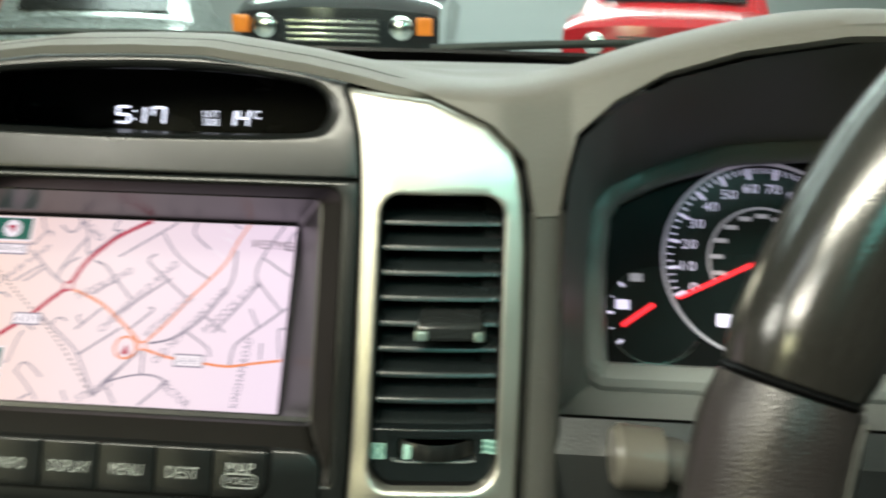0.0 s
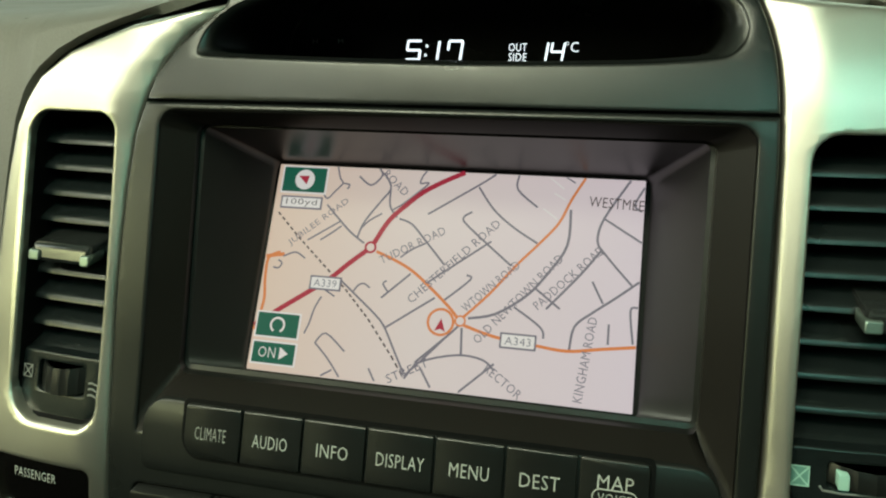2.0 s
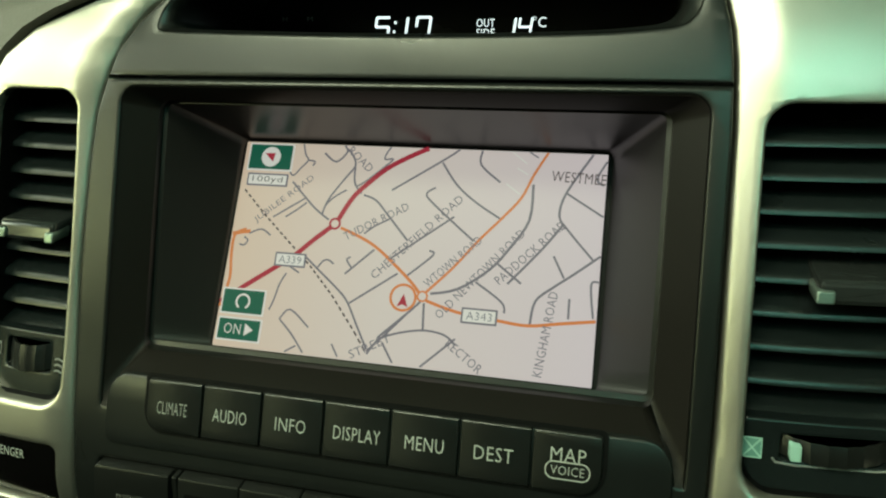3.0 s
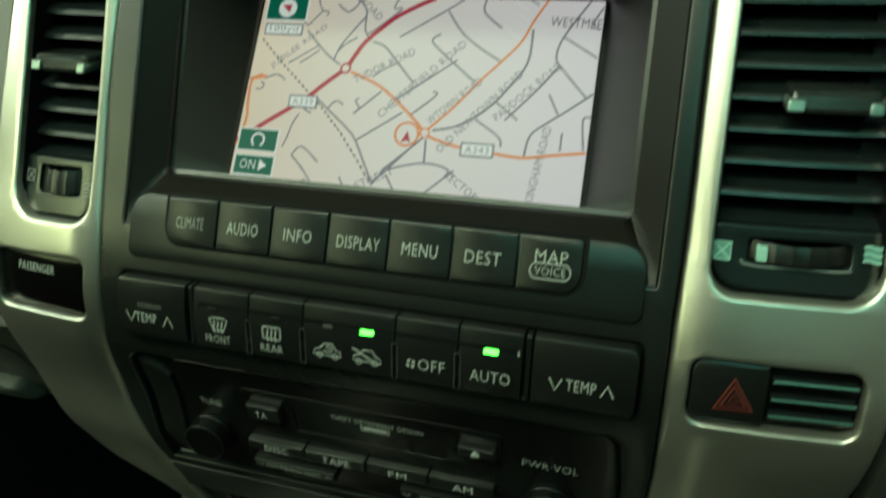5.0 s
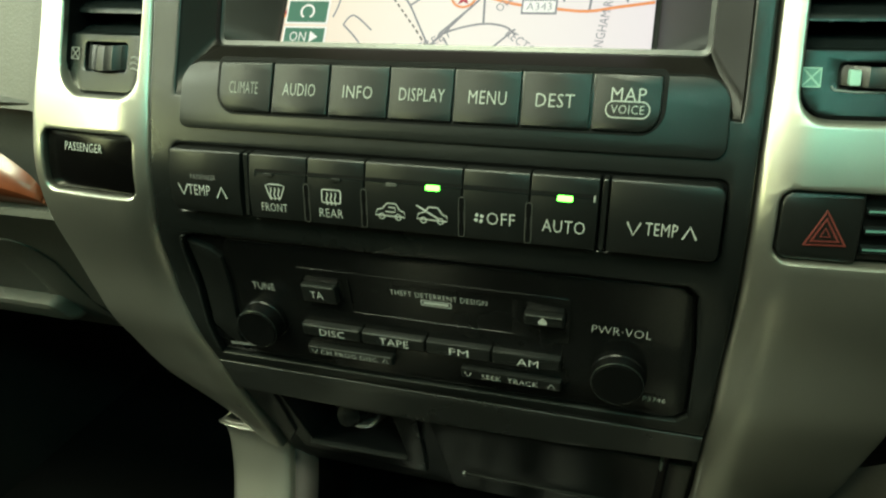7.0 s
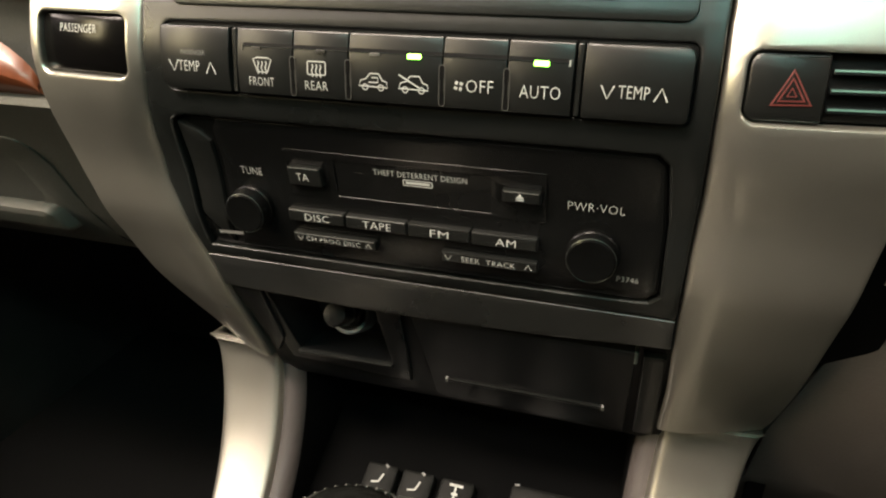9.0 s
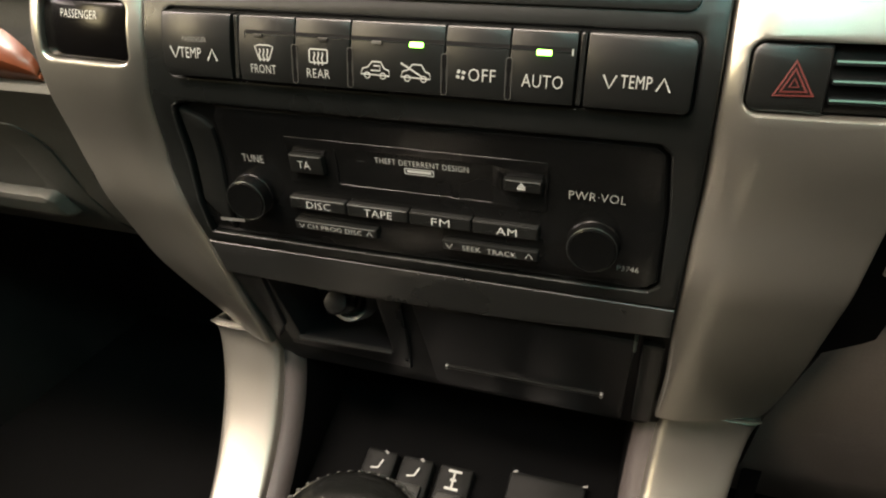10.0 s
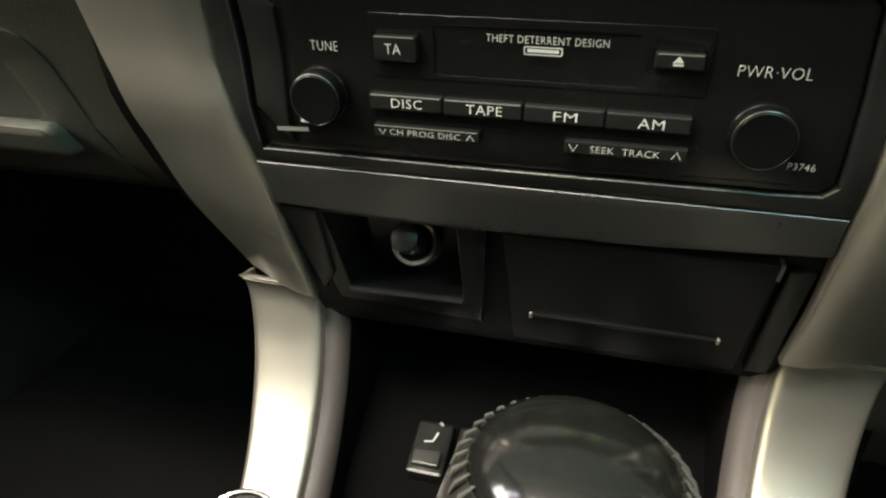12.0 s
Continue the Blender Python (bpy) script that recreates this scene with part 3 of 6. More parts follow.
road("gry", 0.7, (23.2, 55.2), (28.1, 58.8), (31.6, 61.8))
road("gry", 0.8, (36.3, 83.4), (41.8, 79.8), (46.1, 84.1), (44.8, 87.9))
road("gry", 0.8, (45.8, 85.7), (48.5, 83.2), (50.5, 78.6), (46.9, 73.0), (41.9, 65.4), (40.0, 61.1), (39.1, 57.5))
road("gry", 0.8, (50.5, 78.6), (51.2, 71.4), (54.7, 66.8))
road("gry", 0.7, (40.0, 61.1), (43.2, 64.7), (48.2, 68.0))
road("gry", 0.7, (52.3, 69.7), (56.2, 72.3), (61.9, 77.4), (66.3, 81.9), (62.8, 81.7), (63.4, 84.7), (64.9, 87.2))
road("gry", 0.8, (55.8, 66.3), (61.4, 64.3), (67.4, 58.3), (76.7, 48.6))
road("gry", 0.7, (58.3, 50.4), (62.6, 53.9), (68.1, 56.9))
road("ora", 1.6, (0.5, 46.6), (4.7, 47.6), (8.5, 48.1))
road("gry", 0.7, (6.1, 45.6), (7.9, 44.3), (6.7, 42.2), (4.4, 42.4))
road("gry", 0.7, (8.1, 47.2), (13.3, 49.3), (17.8, 47.0))
road("gry", 0.7, (27.5, 31.9), (25.3, 27.1), (23.9, 20.7), (22.4, 16.5))
road("gry", 0.7, (28.3, 34.9), (33.0, 32.4))
road("gry", 0.7, (40.4, 34.8), (42.4, 37.8), (44.7, 38.6), (47.3, 37.1))
road("gry", 0.8, (34.3, 39.5), (41.1, 34.3), (50.5, 27.1), (55.2, 22.5), (60.5, 13.6), (65.6, 4.9))
road("gry", 0.8, (52.5, 33.5), (63.4, 44.1))
road("gry", 0.7, (55.1, 36.0), (52.6, 39.2), (54.0, 40.5))
road("gry", 0.8, (55.9, 22.0), (64.7, 28.4), (74.3, 35.4))
road("gry", 0.8, (65.7, 4.2), (72.6, 11.6), (81.9, 22.3))
road("gry", 0.7, (27.6, 13.1), (31.7, 17.4), (40.5, 11.0))
road("gry", 0.7, (27.8, 13.1), (33.9, 7.6), (39.6, 1.0))
road("gry", 0.7, (32.0, 0.7), (36.3, 3.4))
road("gry", 0.7, (51.2, 5.6), (54.2, 1.0))
road("wht", 0.5, (114.8, 86.7), (120.6, 82.3))
road("wht", 0.5, (117.0, 80.4), (121.5, 77.8))
road("wht", 0.5, (113.2, 73.9), (118.9, 69.9))
road("gry", 0.6, (121.3, 87.6), (124.8, 84.9))
road("ora", 1.2, (48.0, 52.1), (56.4, 49.0), (63.9, 45.3), (71.6, 39.6), (80.3, 32.3), (83.9, 28.5))
road("ora", 1.2, (86.9, 25.8), (94.5, 23.6), (101.9, 22.1), (114.4, 20.8), (126.4, 19.9), (137.9, 21.7), (150.8, 23.7))
road("ora", 1.0, (86.4, 28.9), (95.7, 38.9), (104.7, 50.5), (113.0, 60.0), (119.7, 68.5), (123.6, 77.7), (128.5, 87.0))
road("ora", 1.2, (0.4, 16.1), (2.7, 27.8), (1.6, 37.4), (1.7, 46.1), (6.5, 49.0))
road("das", 0.7, (2.7, 65.9), (13.5, 55.8), (26.1, 45.1), (37.2, 35.7), (48.3, 24.7), (59.6, 11.4), (65.9, 3.2))
road("red", 2.0, (0.4, 17.9), (10.6, 25.6), (23.2, 34.5), (30.3, 39.8), (37.1, 46.3), (44.0, 52.3))
road("red", 2.0, (46.4, 55.2), (51.5, 65.1), (58.0, 72.1), (64.8, 78.2), (73.5, 83.4), (80.8, 87.0))


def street(text, a, c, h=3.4, material=None):
    """A road's name along the line a-c of the map."""
    a, c = Vector(a), Vector(c)
    m, d = (a + c) / 2, c - a
    layer[0] += 0.000002
    words(text, m.x - d.length / 2, m.x + d.length / 2, m.y - h / 2, m.y + h / 2, material or MAPGREY, screen, layer[0] + 0.0001, scr, name="map_lettering", bold=-0.004, turn=(m.x, m.y, math.degrees(math.atan2(d.y, d.x))))


street("JUBILEE ROAD", (9.9, 52.6), (32.9, 72.6))
street("TUDOR ROAD", (50.2, 48.5), (75.1, 62.8))
street("CHESTERFIELD ROAD", (64.1, 33.4), (96.3, 67.4))
street("WTOWN ROAD", (86.0, 31.9), (105.4, 51.4))
street("OLD NEWTOWN ROAD", (91.9, 20.2), (121.5, 55.3))
street("PADDOCK ROAD", (113.4, 35.3), (136.6, 59.5))
street("WESTMEE", (130.5, 77.8), (150.8, 77.0), 4.2, MAPDARK)
street("KINGHAM ROAD", (131.4, 1.9), (135.0, 33.2))
street("RECTOR", (97.1, 11.0), (110.8, 1.6))
street("STREET", (59.1, 2.2), (74.4, 10.4))
street("ROAD", (47.4, 85.6), (57.6, 76.9))


def panel(x0, x1, y0, y1, material, edge, w=0.0004):
    """A framed box on the map."""
    plate("map_box", rrect(x0 - 0.7, x1 + 0.7, y0 - 0.7, y1 + 0.7, 0.2, 1), 0, w - 0.00008, 0, edge, screen, mapf=scr)
    return plate("map_box", rrect(x0, x1, y0, y1, 0.2, 1), 0, w, 0, material, screen, mapf=scr)


panel(22.2, 34.4, 35.2, 39.6, MAPWHITE, MAPGREY)
words("A339", 23.4, 33.2, 35.9, 38.9, MAPGREY, screen, 0.00046, scr, name="map_lettering")
panel(101.9, 114.3, 19.3, 23.9, MAPWHITE, MAPGREY)
words("A343", 103.2, 113.0, 20.1, 23.1, MAPGREY, screen, 0.00046, scr, name="map_lettering")
panel(2.5, 21.7, 75.3, 86.0, MAPGREEN, MAPWHITE)
plate("map_box", circle(12.3, 80.7, 4.4, 20), 0, 0.00046, 0, MAPWHITE, screen, mapf=scr)
bm = bmesh.new()
slab(bm, [(9.4, 82.2), (13.4, 78.6), (14.2, 82.4)], 0, 0.00052, 0, scr)
part("map_arrow", bm, MAPRED, screen)
panel(3.6, 20.8, 68.6, 72.7, MAPWHITE, MAPGREY)
words("100yd", 5.4, 19.2, 68.9, 72.2, MAPDARK, screen, 0.00046, scr, name="map_lettering")
panel(1.6, 19.6, 14.0, 23.4, MAPGREEN, MAPWHITE)
line("map_mark", circle(10.6, 18.7, 2.9, 16, -60, 240), 0.9, 0.00046, MAPWHITE, screen, scr)
panel(1.6, 19.8, 3.2, 11.4, MAPGREEN, MAPWHITE)
words("ON", 4.2, 11.6, 5.4, 9.6, MAPWHITE, screen, 0.00046, scr, name="map_lettering")
bm = bmesh.new()
slab(bm, [(13.3, 5.0), (17.0, 7.5), (13.3, 10.0)], 0, 0.00046, 0, scr)
part("map_arrow", bm, MAPWHITE, screen)
line("map_ring", circle(45.3, 53.6, 2.1, 20), 0.9, 0.00030, MAPRED, screen, scr, True)
line("map_ring", circle(85.3, 27.3, 1.9, 20), 0.7, 0.00030, MAPORA, screen, scr, True)
line("map_ring", circle(77.7, 26.2, 5.0, 28), 1.0, 0.00034, MAPORA, screen, scr, True)
bm = bmesh.new()
slab(bm, [(75.6, 22.6), (77.7, 23.6), (79.8, 22.6), (77.9, 27.6)], 0, 0.00040, 0, scr)
part("map_arrow", bm, MAPRED, screen)

# the shelf of seven keys under the display
plate("key_shelf", rrect(-0.1022, 0.1022, 1.0950, 1.1195, (0.004, 0.004, 0.009, 0.009), 6), -0.004, 0.0008, 0.0008, BLACK, nav, "black plastic shelf below the screen")
KX = [-0.0842, -0.0610, -0.0374, -0.0137, 0.0106, 0.0347, 0.0586, 0.0812]
KZ0, KZ1, KW = 1.1022, 1.1196, 0.0022
line("key_gap", rrect(KX[0] - 0.0003, KX[-1] + 0.0003, KZ0 - 0.0004, KZ1 + 0.0006, (0.0075, 0.0075, 0.0015, 0.0015), 6), 0.0018, 0.0011, DEEP, nav, closed=True)
NAMES = ("CLIMATE", "AUDIO", "INFO", "DISPLAY", "MENU", "DEST", "MAP")
for i, nm in enumerate(NAMES):
    a, c = KX[i] + 0.00040, KX[i + 1] - 0.00040
    rs = (0.0065, 0.0005, 0.0005, 0.0016) if i == 0 else (0.0005, 0.0065, 0.0016, 0.0005) if i == 6 else 0.0005
    k = plate("key", rrect(a, c, KZ0, KZ1, rs, 5), -0.002, KW, 0.0006, KEY, nav)
    cx, half = {"CLIMATE": (-0.0729, 0.0062), "AUDIO": (-0.0494, 0.0067), "INFO": (-0.0257, 0.0058), "DISPLAY": (-0.0010, 0.0085), "MENU": (0.0229, 0.0067), "DEST": (0.0463, 0.0065), "MAP": (0.0702, 0.0056)}[nm]
    zc, hh = (1.1108, 0.0021) if i < 6 else (1.1135, 0.0020)
    words(nm, cx - half, cx + half, zc - hh, zc + hh, KEYINK if i else MIDINK, k, KW + 0.0004, bold=-0.006)
    if i == 6:
        words("VOICE", cx - 0.0053, cx + 0.0053, 1.1077, 1.1103, KEYINK, k, KW + 0.0004)
        line("outline", rrect(cx - 0.0070, cx + 0.0070, 1.1065, 1.1114, 0.0024, 5), 0.0004, KW + 0.0004, KEYINK, k, closed=True)

# ---- clock under the brow ----
clock = thing("clock_display", "black digital clock with white time and temperature digits", "clock")
CN = Vector((0, -math.cos(radians(12)), math.sin(radians(12))))
CU = Vector((0, math.sin(radians(12)), math.cos(radians(12))))


def clk(x, z, w=0.0):
    return Vector((x, 0.0505, 1.2340)) + CU * (z - 1.2340) + CN * w


bm = bmesh.new()
cl = ccw(CLOCK)
deepx = [(x * 0.97, 1.2255 + (z - 1.2369) * 1.5) for x, z in cl]
def shrink(a, c):
    return [(x * a, 1.2470 + (z - 1.2470) * c if z > 1.2470 else z) for x, z in cl]


loft(bm, [[S(x, z, -0.0008) for x, z in cl], [S(x, z, -0.0014) for x, z in shrink(0.985, 0.94)], [S(x, z, -0.0034) for x, z in shrink(0.965, 0.86)], [S(x, z, -0.0070) for x, z in shrink(0.950, 0.80)], [clk(x, z, 0.001) for x, z in deepx]])
bmesh.ops.recalc_face_normals(bm, faces=bm.faces)
part("housing", bm, BLACK, clock, "dark recess with a rounded grey lip", smooth=60)
plate("clock_face", rrect(-0.104, 0.104, 1.195, 1.2640, 0.004, 3), -0.004, 0.0, 0, GLOSS, clock, mapf=clk)
SEG = {"5": "afgcd", "1": "bc", "7": "fabc", "4": "fgbc"}


def digit(ch, x, z, wd, h, parent):
    bm = bmesh.new()
    t = wd * 0.17
    sl = 0.14
    P = {"a": ((0, h), (wd, h)), "g": ((0, h / 2), (wd, h / 2)), "d": ((0, 0), (wd, 0)), "f": ((0, h / 2), (0, h)), "e": ((0, 0), (0, h / 2)), "b": ((wd, h / 2), (wd, h)), "c": ((wd, 0), (wd, h / 2))}
    for s in SEG[ch]:
        (ax, az), (bx, bz) = P[s]
        stroke(bm, [(x + ax + sl * az, z + az), (x + bx + sl * bz, z + bz)], t, 0.0006, clk)
    return part("digit", bm, DIGIT, parent, smooth=0)


digit("5", -0.0325, 1.2283, 0.0062, 0.0082, clock)
digit("1", -0.0240, 1.2283, 0.0062, 0.0082, clock)
digit("7", -0.0133, 1.2283, 0.0062, 0.0082, clock)
digit("1", 0.0255, 1.2283, 0.0056, 0.0076, clock)
digit("4", 0.0330, 1.2283, 0.0052, 0.0076, clock)
for x, z in ((-0.0232, 1.2303), (-0.0226, 1.2343)):
    line("colon", [(x - 0.0005, z), (x + 0.0005, z)], 0.0011, 0.0006, DIGIT, clock, clk)
words("°C", 0.0395, 0.0452, 1.2320, 1.2364, DIGIT, clock, 0.0006, clk, name="digit")
words("OUT", 0.0148, 0.0228, 1.2322, 1.2356, DIGIT, clock, 0.0006, clk, name="digit")
words("SIDE", 0.0148, 0.0228, 1.2280, 1.2314, DIGIT, clock, 0.0006, clk, name="digit")
words("H", -0.0782, -0.0758, 1.2352, 1.2372, INK, clock, 0.0006, clk)
words("M", -0.0656, -0.0630, 1.2352, 1.2372, INK, clock, 0.0006, clk)


# ---- air vents ----
def vent(box_, kx0, kx1, wheel, crossx, flow):
    x0, x1, z0, z1 = box_
    v = thing("air_vent", "black louvred air vent in a silver frame with a sliding tab", "air vent", "dashboard vents")
    loop = rrect(x0, x1, z0, z1, (0.010, 0.008, 0.008, 0.008), 6)
    # housing and fins are near-black: the vent's inner shade is painted on
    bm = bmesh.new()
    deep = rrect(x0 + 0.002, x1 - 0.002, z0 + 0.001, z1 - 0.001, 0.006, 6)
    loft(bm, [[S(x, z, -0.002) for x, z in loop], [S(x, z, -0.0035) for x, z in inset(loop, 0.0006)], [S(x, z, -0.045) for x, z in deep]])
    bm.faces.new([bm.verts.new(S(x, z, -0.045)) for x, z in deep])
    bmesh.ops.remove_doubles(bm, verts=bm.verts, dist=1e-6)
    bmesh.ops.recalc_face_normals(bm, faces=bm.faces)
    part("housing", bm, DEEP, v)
    for i in range(9):
        zc = 1.2045 - 0.0098 * i
        bm = bmesh.new()
        prof = [(-0.0066, -0.0010), (-0.0072, 0.0004), (-0.0082, 0.0013), (-0.016, 0.0036), (-0.026, 0.0060), (-0.026, 0.0050), (-0.016, 0.0022), (-0.0085, -0.0010)]
        rings = []
        for x in np.linspace(x0 + 0.0006, x1 - 0.0006, 5):
            rings.append([S(x, zc, w) + Vector((0, 0, dz)) for w, dz in prof])
        vs = loft(bm, rings)
        bm.faces.new(vs[0])
        bm.faces.new(vs[-1][::-1])
        bmesh.ops.recalc_face_normals(bm, faces=bm.faces)
        part("slat", bm, SLAT, v)
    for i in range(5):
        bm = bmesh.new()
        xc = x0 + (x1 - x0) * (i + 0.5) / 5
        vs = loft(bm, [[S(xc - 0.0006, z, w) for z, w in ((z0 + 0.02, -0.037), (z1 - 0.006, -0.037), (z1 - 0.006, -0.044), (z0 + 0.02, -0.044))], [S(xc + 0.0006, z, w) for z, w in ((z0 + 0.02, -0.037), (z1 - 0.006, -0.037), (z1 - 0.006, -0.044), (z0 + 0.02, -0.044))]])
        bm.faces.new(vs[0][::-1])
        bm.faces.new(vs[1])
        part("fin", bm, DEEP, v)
    # sliding tab on the fifth slat
    zc = 1.2045 - 0.0098 * 4
    bm = bmesh.new()
    slab(bm, rrect(kx0, kx1, zc - 0.0032, zc + 0.0040, 0.0016, 3), -0.016, 0.0015, 0.0018, S)
    tab = part("tab", bm, TABM, v, "glossy sliding tab")
    bm = bmesh.new()
    slab(bm, rrect(kx0 - 0.0008, kx0 + 0.0046, zc - 0.0024, zc + 0.0014, 0.0008, 2), -0.006, 0.0024, 0.0006, S)
    part("tab_end", bm, DULLMETAL, tab, "bright metal end")
    bm = bmesh.new()
    slab(bm, rrect(kx1 - 0.0036, kx1 + 0.0006, zc - 0.0028, zc + 0.0010, 0.0008, 2), -0.006, 0.0024, 0.0006, S)
    part("tab_end", bm, DULLMETAL, tab, "bright metal end")
    # lower plate with the thumb wheel
    wx0, wx1, wz0, wz1 = wheel
    hole = rrect(wx0, wx1, wz0, wz1, 0.0015, 3)
    pl = rrect(x0 + 0.0004, x1 - 0.0004, z0 + 0.0004, 1.1272, (0.009, 0.008, 0.001, 0.001), 5)
    holed("wheel_plate", [pl, hole[::-1]], -0.012, -0.0035, 0.0006, SLAT, v)
    bm = bmesh.new()
    rings = []
    for k in range(15):
        a = radians(-50 + 100 * k / 14)
        x = (wx0 + wx1) / 2 + (wx1 - wx0) * 0.5 * math.sin(a) / math.sin(radians(50))
        wv = -0.006 + 0.0052 * (math.cos(a) - math.cos(radians(50))) / (1 - math.cos(radians(50)))
        ww = 0.0004 if k % 2 else 0.0
        rings.append([S(x, wz0 + 0.0008, wv - ww), S(x, (wz0 + wz1) / 2, wv + 0.0004 - ww), S(x, wz1 - 0.0008, wv - ww)])
    loft(bm, rings, closed=False)
    thick(bm, -0.001)
    wh = part("thumbwheel", bm, KEY, v, "ribbed black thumb wheel", smooth=20)
    if flow:
        bm = bmesh.new()
        slab(bm, rrect(wx0 + 0.0026, wx0 + 0.0058, wz0 + 0.0014, wz1 - 0.0018, 0.0004, 2), -0.004, -0.0012, 0.0002, S)
        part("marker", bm, TEAL, wh, "pale marker")
        # pale bead that stands in for the lit border under the wheel
        bm = bmesh.new()
        tube(bm, [S(x, z, -0.0033) for x, z in ((wx0 - 0.0020, wz0 + 0.0008), (wx0 - 0.0010, wz0 - 0.0004), (wx0 + 0.004, wz0 - 0.0008), (wx1 - 0.004, wz0 - 0.0008), (wx1 + 0.0002, wz0 - 0.0004))], 0.00035, 6)
        part("wheel_lip", bm, LIP, v, "fine bead painted pale for the glint under the wheel")
    # closed and open symbols
    cx, cz, r = crossx
    ink = TEAL if flow else DIMINK
    if flow:
        line("symbol_field", [(cx - r, cz), (cx + r, cz)], 2 * r, -0.0033, TEALDIM, v)
        line("symbol_field", [(flow[0] - r, flow[1]), (flow[0] + r, flow[1])], 1.8 * r, -0.0033, TEALDIM, v)
    line("symbol", [(cx - r, cz - r), (cx + r, cz - r), (cx + r, cz + r), (cx - r, cz + r)], 0.0005, -0.0030, ink, v, closed=True)
    line("symbol", [(cx - r, cz - r), (cx + r, cz + r)], 0.0005, -0.0030, ink, v)
    line("symbol", [(cx - r, cz + r), (cx + r, cz - r)], 0.0005, -0.0030, ink, v)
    fx, fz = flow if flow else (-0.1275, 1.1165)
    for k in range(3):
        line("symbol", [(fx - 0.0030 + 0.006 * q / 6, fz + (k - 1) * 0.0021 + 0.0004 * math.sin(q * 1.05)) for q in range(7)], 0.0007, -0.0030, ink, v)
    return v


vent(VR, 0.1392, 0.1660, (0.1328, 0.1642, 1.1160, 1.1234), (0.1249, 1.1192, 0.0027), (0.1703, 1.1210))
vent(VL, -0.1590, -0.1310, (-0.1555, -0.1330, 1.1130, 1.1240), (-0.1605, 1.1195, 0.0022), None)

# ---- airbag lamp and hazard switch in the flanks ----
air = thing("airbag_indicator", "glossy black passenger airbag indicator panel set in silver trim", "indicator panel")
plate("lens", rrect(PASS[0] + 0.0005, PASS[1] - 0.0005, PASS[2] + 0.0005, PASS[3] - 0.0005, 0.0036), -0.006, -0.0010, 0.0008, LENS, air)
words("PASSENGER", -0.1610, -0.1405, 1.0822, 1.0856, KEYINK, air, -0.0006)
hz = thing("hazard_switch", "black hazard light switch with a red triangle and vent slots", "switch")
plate("button", rrect(HAZ[0] + 0.0006, 0.1440, HAZ[2] + 0.0006, HAZ[3] - 0.0006, (0.004, 0.0008, 0.0008, 0.004)), -0.006, -0.0002, 0.0012, KEY, hz)
plate("slot_panel", rrect(0.1443, HAZ[1] - 0.0006, HAZ[2] + 0.0006, HAZ[3] - 0.0006, (0.0005, 0.004, 0.004, 0.0005)), -0.008, -0.0035, 0.0006, DEEP, hz)
for i in range(3):
    zc = 1.0817 - 0.0060 * i
    plate("slot_bar", rrect(0.1450, HAZ[1] - 0.0012, zc - 0.0010, zc + 0.0010, 0.0005, 2), -0.005, -0.0008, 0.0006, SLAT, hz)
    # teal reflection on the bar, painted as a line
    line("slot_glint", [(0.1452, zc + 0.0005), (HAZ[1] - 0.0014, zc + 0.0005)], 0.0006, -0.0006, TEALDIM, hz)
tri = ((0.1281, 1.0710), (0.1399, 1.0714), (0.1334, 1.0819))
cx, cz = 0.1338, 1.0748
for s in (1.0, 0.66):
    line("triangle", [(cx + (x - cx) * s, cz + (z - cz) * s) for x, z in tri], 0.0011, 0.0001, REDINK, hz, closed=True)
line("triangle", [(cx + (x - cx) * 0.25, cz + (z - cz) * 0.25) for x, z in tri], 0.0007, 0.0001, REDINK, hz, closed=True)

# ---- climate keys ----
clim = thing("climate_panel", "black climate control panel with white symbols and two green lamps", "climate panel")
plate("base", rrect(-0.1052, 0.1040, 1.0618, 1.0883, 0.0028), -0.012, -0.0018, 0, DEEP, clim)
CK = [("temp_left", -0.1048, -0.0728), ("front", -0.0688, -0.0443), ("rear", -0.0439, -0.0209), ("air", -0.0205, 0.0165), ("off", 0.0169, 0.0405), ("auto", 0.0409, 0.0640), ("temp_right", 0.0676, 0.1032)]
keys = {}
for nm, a, c in CK:
    rs = (0.0045, 0.0006, 0.0006, 0.0014) if nm == "temp_left" else (0.0006, 0.0022, 0.0032, 0.0006) if nm == "temp_right" else 0.0005
    bm = bmesh.new()
    slab(bm, rrect(a, c, 1.0628, 1.0876, rs, 4), -0.006, 0.0024, 0.0005, S)
    keys[nm] = part("key", bm, KEY, clim)
W = 0.0029
# dark grooves, each with a painted line for the light on its edge
for nm in ("front", "rear", "air", "off", "auto"):
    a, c = [(p, q) for n_, p, q in CK if n_ == nm][0]
    x0, x1 = (a + 0.0032 if nm == "front" else a), (c - 0.0016 if nm == "auto" else c)
    line("groove", [(x0, 1.0818), (x1, 1.0818)], 0.0013, W - 0.00035, DEEP, keys[nm])
    line("groove_glint", [(x0, 1.0810), (x1, 1.0810)], 0.0003, W - 0.0003, SLAT, keys[nm])
line("groove_glint", [(-0.0658, 1.0822), (-0.0658, 1.0796)], 0.0005, W - 0.0002, SLAT, keys["front"])
line("groove_glint", [(0.0626, 1.0822), (0.0626, 1.0800)], 0.0006, W - 0.0002, MIDINK, keys["auto"])
for xg in (-0.0441, -0.0207, 0.0167, 0.0407):
    slot = rrect(xg - 0.0011, xg + 0.0011, 1.0634, 1.0782, 0.0010, 4)
    plate("divider", slot, 0.0, W - 0.0002, 0.0002, DEEP, clim)
    # the bright rim of the slot is painted on as an outline
    line("divider_glint", slot, 0.0003, W - 0.0001, UNLIT, clim, closed=True)
